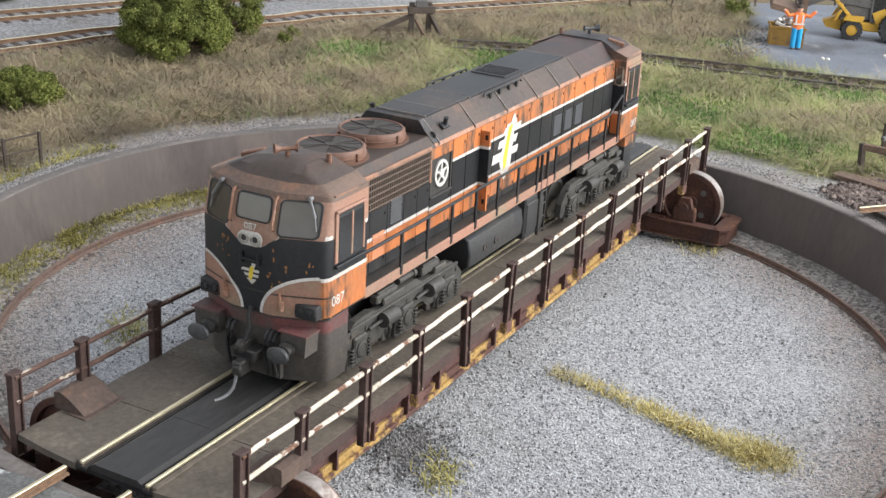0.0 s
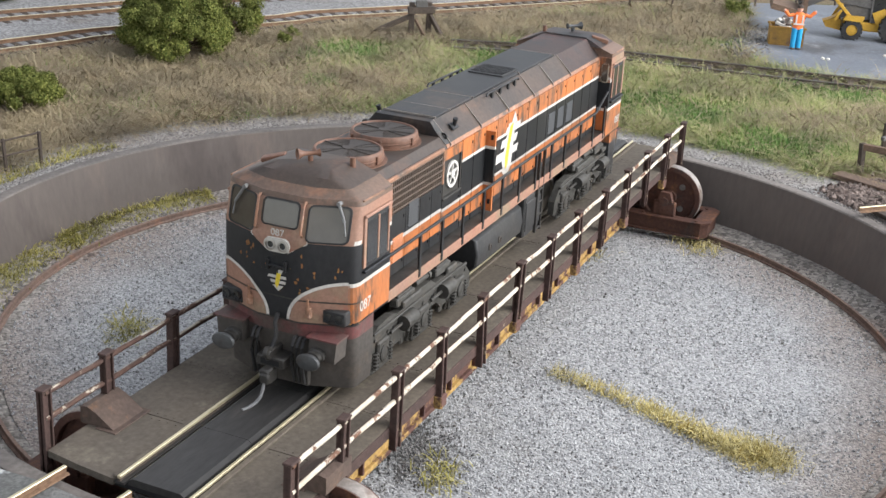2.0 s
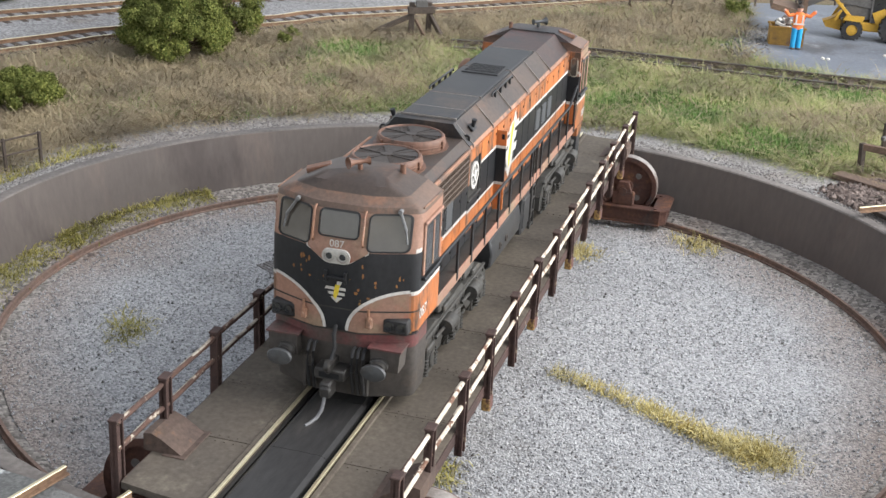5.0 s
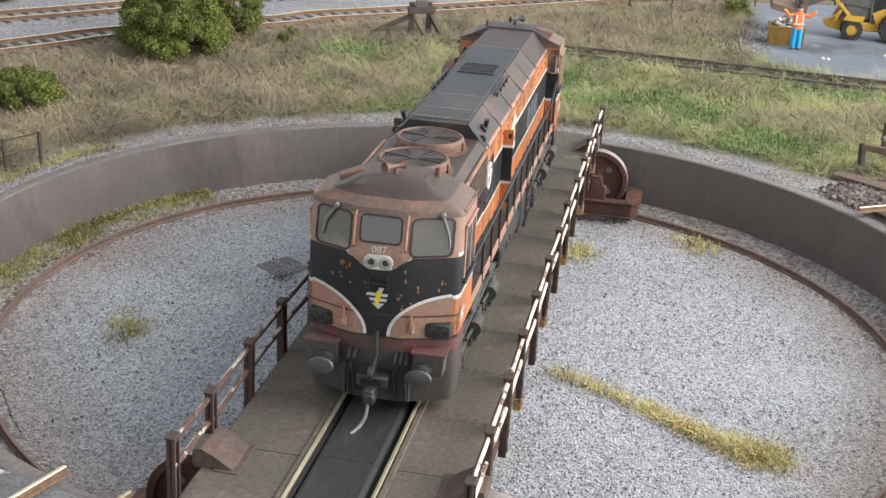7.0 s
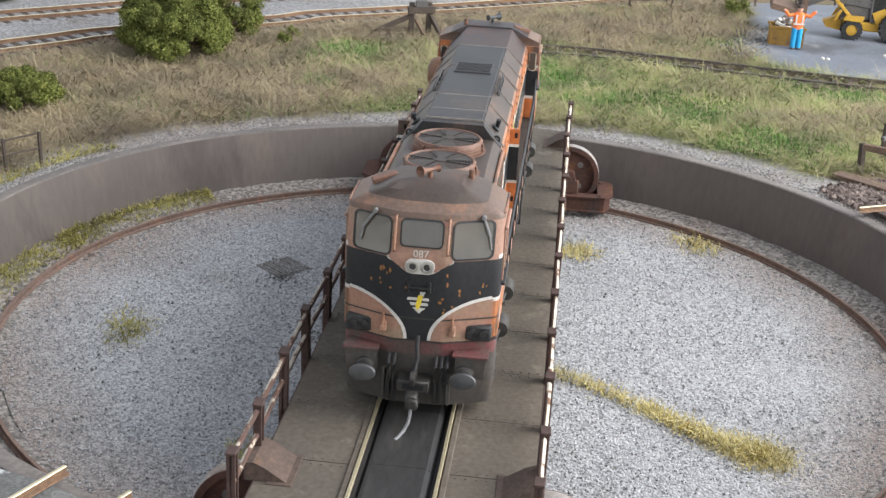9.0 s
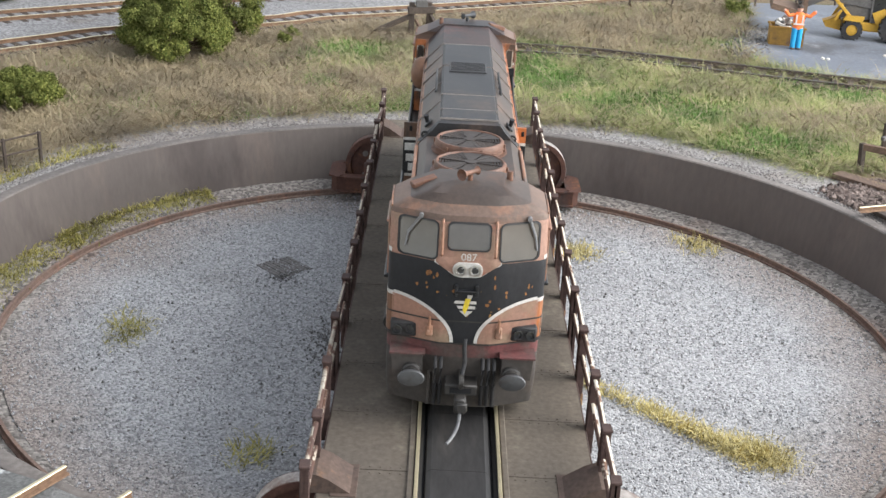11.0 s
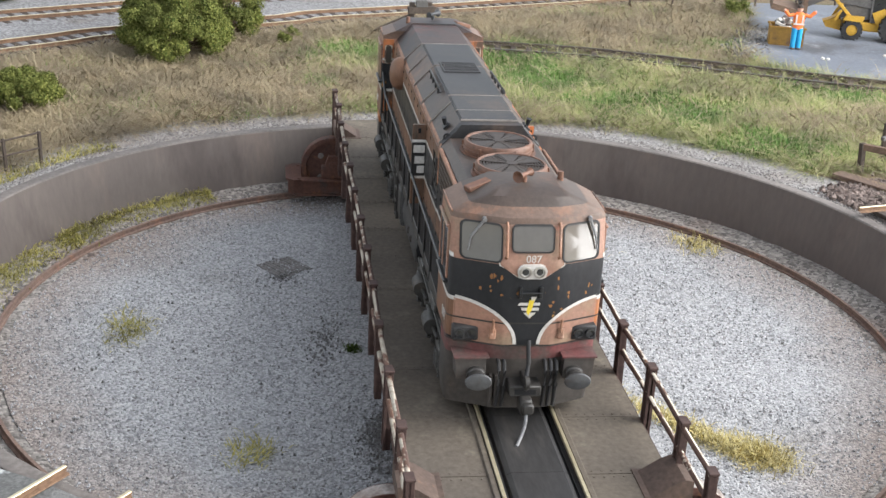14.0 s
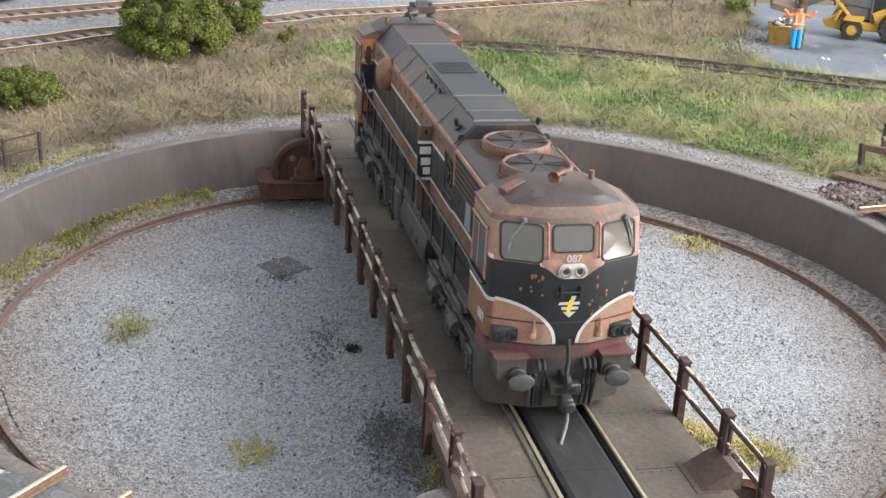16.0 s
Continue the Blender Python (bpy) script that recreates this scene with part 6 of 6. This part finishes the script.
build_bush("bush", -258, -142, -3.5, 40, 24, 35, 105, 100000, "large bushy green foliage clump behind the pit", (3.4, 6.8))
build_bush("bush", -300, -126, -3.5, 30, 20, 34, 55, 45000, "tall green bush beside the running line", (3.4, 6.2))
build_bush("bush", -139, -176, -3.5, 16, 13, 16, 38, 30000, "low olive green bush near the fence", (2.4, 4.2))
build_bush("bush", -279, -93, -3.5, 4.5, 3, 6.5, 5, 1800, "tiny green bush in the grass", (2, 3.2))
build_bush("bush", -296, -90, -3.5, 3.5, 3, 7, 4, 1500, "tiny green bush in the grass", (2, 3))
build_bush("bush", -352, -270, -3.5, 14, 20, 10, 10, 5000, "dark green hedge clump beside the far line", (4, 6))
build_bush("bush", -440, 160, -3.5, 8, 8, 8, 8, 3000, "dark green bush at the yard edge", (3, 5))


# ---- fences and lineside things ----
def build_fence(p0, p1, n, h, label, zs=(0.95, 0.5), z0=ZG):
    t = thing("fence", label, "fence", "lineside fences")
    ang = math.degrees(math.atan2(p1[1] - p0[1], p1[0] - p0[0]))
    pts = [(p0[0] + (p1[0] - p0[0]) * k / (n - 1), p0[1] + (p1[1] - p0[1]) * k / (n - 1)) for k in range(n)]
    pm = Geo().box(-0.55, 0.55, -0.5, 0.5, -1.5, h, 0.12).mesh("post", M_TIE)
    for x, y in pts:
        piece("post", pm, t, mm(x, y, z0, random.uniform(-3, 3), random.uniform(-3, 3), ang))
    for k in zs:
        g = Geo()
        g.tube([(x, y, z0 + h * k + random.uniform(-0.2, 0.2)) for x, y in pts], 0.34, 6)
        part("rail", g, M_TIE, t)
    return t


build_fence((-75.3, -148.8), (-42, -174.6), 4, 12.0, "dark brown post and rail fence at the pit edge")
build_fence((-440, 95), (-500, 260), 7, 12.0, "dark lineside fence behind the yard")


def beam(g, a, b, w, h, slot=0):
    """Squared timber from a to b."""
    a, b = Vector(a), Vector(b)
    q = (b - a).to_track_quat("X", "Z")
    tf = Matrix.Translation((a + b) / 2) @ q.to_matrix().to_4x4()
    ln = (b - a).length / 2
    g.box(-ln, ln, -w / 2, w / 2, -h / 2, h / 2, 0.2, slot, tf)


t = thing("buffer_stop", "old dark timber buffer stop at the end of a siding", "buffer stop", at=mm(-326.5, -27, ZG))
for name, a, b, w, m in (("post", (0, -5, -1), (0, -5, 18), 3.0, M_TIE), ("post", (-3, 4, -1), (-3, 4, 18), 3.0, M_TIE), ("cross_beam", (1.8, -7, 14), (-1.5, 7, 14.6), 3.6, M_TIE), ("strut", (0, -5, 11), (2, -26, 1), 2.4, M_TIE),
                         ("strut", (-3, 4, 12), (4, 12, 0.5), 2.2, M_TIE), ("strut", (0, -3, 9), (5, 3, 0.5), 1.6, M_TIMBER), ("sill", (2, -27, 0.8), (3, 10, 0.8), 2.2, M_TIMBER), ("buffer_block", (1, -3, 17.5), (0, 3, 17.8), 3.4, M_MACHINE)):
    g = Geo()
    beam(g, a, b, w, w)
    part(name, g, m, t)

t = thing("scrap_bay", "rusty timber-sided scrap bay with odd pale scraps", "scrap bay", at=mm(-120, 157, ZG))
for name, a, b, w, h, m in (("side_board", (4, -15.5, 1.4), (22, 1.5, 1.4), 6.5, 2.0, M_TIMBER), ("end_post", (-5, -4, -1), (-6, -4.5, 11.5), 2.2, 2.0, M_TIE), ("end_post", (-24, 10, -1), (-24, 10, 15), 3.0, 2.4, M_TIE),
                            ("back_board", (-6, -5, 10.2), (2, 14, 9.4), 1.8, 2.6, M_TIMBER), ("rail_end", (-8, 3, 13), (-14, 14, 13.5), 1.6, 1.6, M_MACHINE)):
    g = Geo()
    beam(g, a, b, w, h)
    part(name, g, m, t)
g = Geo()
for k in range(9):
    g.lathe((-9 + random.uniform(-2, 2), 8 + random.uniform(-3, 6), 8 + random.uniform(0, 4)), (random.uniform(-1, 1), random.uniform(-1, 1), 1), [(0, -0.8), (0.9, -0.3), (0.8, 0.5), (0, 0.9)], 5)
part("scrap", g, M_PALE, t)


def rubble(name, pts, size, m, label, z):
    g = Geo()
    for x, y in pts:
        s = random.uniform(*size)
        tf = Matrix.Translation((x, y, z + s * 0.3)) @ Euler([random.uniform(0, 6) for _ in range(3)]).to_matrix().to_4x4()
        v = [(random.uniform(0.6, 1) * s * a, random.uniform(0.5, 1) * s * b, random.uniform(0.4, 0.9) * s * c) for a, b, c in ((1, 0, 0), (-1, 0, 0), (0, 1, 0), (0, -1, 0), (0, 0, 1), (0, 0, -1))]
        g.add(v, [(0, 2, 4), (2, 1, 4), (1, 3, 4), (3, 0, 4), (2, 0, 5), (1, 2, 5), (3, 1, 5), (0, 3, 5)], 0, tf)
    return single(name, g, m, label, "rubble", kind="stuff")


p = scatter(-97, 147, 11, 5.0, 1500, 128)
rubble("rubble_heap", p[np.hypot(p[:, 0], p[:, 1]) > 160].tolist(), (0.6, 2.1), M_RUBBLE, "heap of dark broken stone beside the track stub", ZG)
p = np.concatenate([scatter(71, -9, 7.5, 5.5, 1700), scatter(62, -17, 5, 2.5, 500)])
rubble("oily_gravel", p.tolist(), (0.25, 0.6), M_STAIN, "dark oil-stained grains on the pit gravel", ZF)
p = np.concatenate([scatter(8, -38, 9, 3, 160), scatter(-36, -57, 4, 3, 90), rng.uniform(-105, 105, (260, 2)), scatter(35, -95, 12, 10, 40)])
p = p[np.hypot(p[:, 0], p[:, 1]) < 128]
rubble("dark_grains", p.tolist(), (0.25, 0.7), M_STAIN, "loose dark grains scattered over the gravel", ZF)
a = np.radians(rng.uniform(0, 360, 1500))
rr = rng.uniform(138, 149, len(a)) - 2 * rng.random(len(a))
rubble("verge_stones", np.column_stack([rr * np.cos(a), rr * np.sin(a)]).tolist(), (0.25, 0.6), M_RUBBLE_PALE, "small pale stones on the verge below the wall", ZF + 0.9)
a = np.radians(rng.uniform(80, 290, 6000))
rr = 157.5 + np.abs(rng.normal(0, 7, len(a)))
rubble("edge_stones", np.column_stack([rr * np.cos(a), rr * np.sin(a)]).tolist(), (0.25, 0.6), M_RUBBLE_PALE, "loose grey gravel round the pit edge", ZG)
p = np.sqrt(rng.random(16000)) * 131
a = rng.uniform(0, 2 * np.pi, len(p))
rubble("floor_grains", np.column_stack([p * np.cos(a), p * np.sin(a)]).tolist(), (0.3, 0.62), M_GRAIN, "pale loose gravel grains on the pit floor", ZF - 0.1)

p = np.concatenate([scatter(-350, 150, 16, 5, 700, 165), scatter(-386, 163, 10, 5, 300, 165)])
rubble("yard_dirt", p.tolist(), (0.5, 1.6), M_STAIN, "dark grit swept against the edge of the yard slab", -2.6)

# drain cover let into the floor
t = thing("drain_cover", "dark slatted timber drain cover let into the gravel", "drain cover", at=mm(-45.9, -58.4, ZF - 0.25, 0, 0, 45))
sl = Geo().box(-6.8, 6.8, -0.55, 0.55, -0.6, 0.4, 0.12).mesh("slat", M_GRID)
for k in range(10):
    piece("slat", sl, t, mm(random.uniform(-0.3, 0.3), -6.1 + 1.36 * k, random.uniform(-0.08, 0.08)))
part("bearer", Geo().box(-6, -5, -6.6, 6.6, -0.7, 0.3).box(5, 6, -6.6, 6.6, -0.7, 0.3), M_DARK, t)

# ---- yard things ----
t = thing("skip", "rusty ochre steel bucket heaped with rubble", "skip", at=mm(-358, 172.5, -2.1, 0, 0, 82))
g = Geo()
g.prism([(-8.5, 0), (8.5, 0), (9.5, 10), (-9.5, 10)], 1, -6.6, -6.0)
g.prism([(-8.5, 0), (8.5, 0), (9.5, 10), (-9.5, 10)], 1, 6.0, 6.6)
g.prism([(-6.4, 0), (6.4, 0), (6.4, 10), (-6.4, 10)], 0, -9.2, -8.4)
g.prism([(-6.4, 0), (6.4, 0), (6.4, 10), (-6.4, 10)], 0, 8.4, 9.2)
g.box(-8.6, 8.6, -6.2, 6.2, 0, 1)
part("body", g, M_OCHRE, t)
g = Geo()
g.box(-10, 10, -7, -6.4, 9.2, 10.4, 0.2)
g.box(-10, 10, 6.4, 7, 9.2, 10.4, 0.2)
part("rim", g, M_OCHRE, t)
for k in range(16):
    g = Geo()
    beam(g, (random.uniform(-7, 7), random.uniform(-5, 5), 8), (random.uniform(-7, 7), random.uniform(-5, 5), random.uniform(11, 15)), random.uniform(1, 3), random.uniform(0.8, 2))
    part("debris", g, random.choice([M_RUBBLE, M_PALE, M_MACHINE]), t)

t = thing("backhoe_loader", "yellow backhoe loader parked in the yard, front bucket raised", "loader", at=mm(-384.5, 229, -2.1, 0, 0, -100))
part("chassis", Geo().box(-16, 19, -6, 6, 5, 10, 0.6), M_LOADER, t)
part("bonnet", Geo().prism([(4, 11.5), (21, 11.5), (21, 15), (18, 18.5), (4, 20.5)], 1, -5, 5), M_MACHINE, t, "dark grey engine bonnet")
part("front_frame", Geo().prism([(20, 4), (28, 5.5), (30, 8.5), (25, 10.5), (21.5, 13.5), (20, 10)], 1, -3.6, 3.6), M_LOADER, t, "yellow front frame")
for s in (-1, 1):
    part("side_panel", Geo().prism([(-11, 11), (1, 9), (4, 15.5), (-2, 18.5), (-11, 15)], 1, s * 6.2, s * 7.0), M_LOADER, t)
    g = Geo()
    beam(g, (16, s * 6.6, 13), (25, s * 6.6, 22), 1.5, 1.8)
    beam(g, (21, s * 6.6, 16), (24, s * 6.6, 10), 1.2, 1.6)
    part("lift_link", g, M_LOADER, t)
part("grille", Geo().box(20.8, 21.4, -3.8, 3.8, 10, 14, 0.2), M_MACHINE, t)
cabp = part("cab", Geo().box(-12, 5, -6.2, 6.2, 10, 13, 0.3).box(-12, 5, -6.4, 6.4, 26, 27.5, 0.5).box(-12, -11, -6.2, -5.2, 13, 26).box(-12, -11, 5.2, 6.2, 13, 26).box(4, 5, -6.2, -5.2, 13, 26).box(4, 5, 5.2, 6.2, 13, 26), M_MACHINE, t, "dark cab frame")
for s in (-1, 1):
    part("pane", Geo().box(-11, 4, s * 5.7, s * 5.9, 13, 26), M_GLASS_DARK, cabp)
part("pane", Geo().box(4.5, 4.7, -5.2, 5.2, 13, 26), M_GLASS_DARK, cabp)
for x, rad, w in ((14, 5.6, 4), (-9, 8.4, 5)):
    for s in (-1, 1):
        g = Geo()
        y = s * (7.6 if rad < 6 else 8.2)
        g.lathe((x, y - w / 2, rad), (0, 1, 0), [(rad * 0.55, 0), (rad * 0.95, 0.2), (rad, 0.9), (rad, w - 0.9), (rad * 0.95, w - 0.2), (rad * 0.55, w)], 24)
        for k in range(18):
            a = 2 * math.pi * k / 18
            g.box(-0.5, 0.5, -w / 2, w / 2, rad - 0.4, rad + 0.5, 0.1, tf=Matrix.Translation((x, y, rad)) @ Matrix.Rotation(a, 4, "Y"))
        wh = part("wheel", g, M_RUBBER, t, "ribbed black tyre")
        g = Geo()
        g.lathe((x, y - w / 2 + 0.4, rad), (0, 1, 0), [(0, 0.3), (rad * 0.3, 0), (rad * 0.56, 0.3), (rad * 0.56, w - 1.1), (rad * 0.3, w - 0.8), (0, w - 0.9)], 18)
        part("rim", g, M_LOADER, wh, "yellow wheel rim", smooth=40)
for s in (-1, 1):
    g = Geo()
    beam(g, (4, s * 4.8, 20), (30, s * 4.8, 23), 2.2, 4.4)
    beam(g, (30, s * 4.8, 23), (44, s * 4.8, 16), 2.0, 4.0)
    part("loader_arm", g, M_MACHINE, t, "dark grey loader arm")
    g = Geo()
    g.prism([(8, 13.5), (18, 13.5), (19.5, 11), (9, 10.5)], 1, s * 7.0, s * 9.8)
    part("mudguard", g, M_LOADER, t)
g = Geo()
g.prism([(40, 10), (60, 14.5), (59, 17.5), (44, 14.5), (42, 21), (40, 21)], 1, -13, 13)
part("front_bucket", g, M_TIMBER, t, "raised rusty brown bucket")
g = Geo()
beam(g, (-16, 0, 9), (-24, 0, 26), 2.4, 3)
beam(g, (-24, 0, 26), (-36, 0, 20), 2, 2.4)
beam(g, (-36, 0, 20), (-38, 0, 9), 1.6, 2)
part("digger_arm", g, M_LOADER, t)
part("rear_bucket", Geo().prism([(-42, 9), (-35, 10), (-35, 5), (-38, 3), (-42, 4)], 1, -4, 4), M_MACHINE, t)

g = Geo()
for s in (-1, 1):
    g.cyl((0, s * 1.5, 0), (0, s * 1.4, 11.5), 1.35, 1.55, 10, slot=1)
    g.box(-1.2, 1.8, s * 1.5 - 1.2, s * 1.5 + 1.2, 0, 1.0, 0.3, slot=3)
    g.tube([(0, s * 3.0, 18.6), (0.4, s * 5.6, 18.0), (0.8, s * 8.0, 20.6)], 1.0, 8, slot=0)
    g.lathe((0.8, s * 8.2, 20.8), (0, 0, 1), [(0, -0.9), (0.9, 0), (0, 1.0)], 8, slot=2)
g.loft([[(1.6 * k * math.cos(a), 2.9 * k * math.sin(a), z) for a in np.linspace(0, 2 * math.pi, 12, endpoint=False)] for z, k in ((11, 0.95), (15, 1.0), (18.5, 1.15), (20, 0.6))], [0, 0, 0])
g.lathe((0, 0, 21.8), (0, 0, 1), [(0, -1.9), (1.3, -1.2), (1.5, 0), (1.2, 1.2)], 10, slot=2)
g.lathe((0, 0, 22.6), (0, 0, 1), [(1.65, -0.3), (1.6, 0.8), (0, 1.6)], 10, slot=3)
g.box(1.5, 1.75, -3.0, 3.0, 13.4, 14.2, slot=4)
for s in (-1, 1):
    g.box(1.55, 1.8, s * 1.7 - 0.4, s * 1.7 + 0.4, 14.2, 18.8, slot=4)
single("figurine", g, [M_HIVIS, M_BLUE, M_SKIN, M_TIE, M_WHITE], "small painted toy figure in orange vest and blue trousers", "figurine", smooth=50, at=mm(-344, 175, -2.1, 0, 0, 0))
for x, y in ((-322, 185), (-321, 187.5), (-338, 222), (-330, 150)):
    g = Geo()
    g.lathe((x, y, -1.8), (0.3, 0.2, 1), [(0, -0.6), (1.2, -0.1), (0.9, 0.6), (0, 0.9)], 6)
    single("litter", g, M_PALE, "pale scrap of litter lying on the yard slab", "litter", "litter on the yard")


def motions():
    rows = [(s, mm(0, 0, 0, 0, 0, a)) for s, a in TURN]
    walk(bridge, rows)
    walk(loco, [(s, mm(0, 0, 0, 0, 0, a)) for s, a in TURN])


motions()
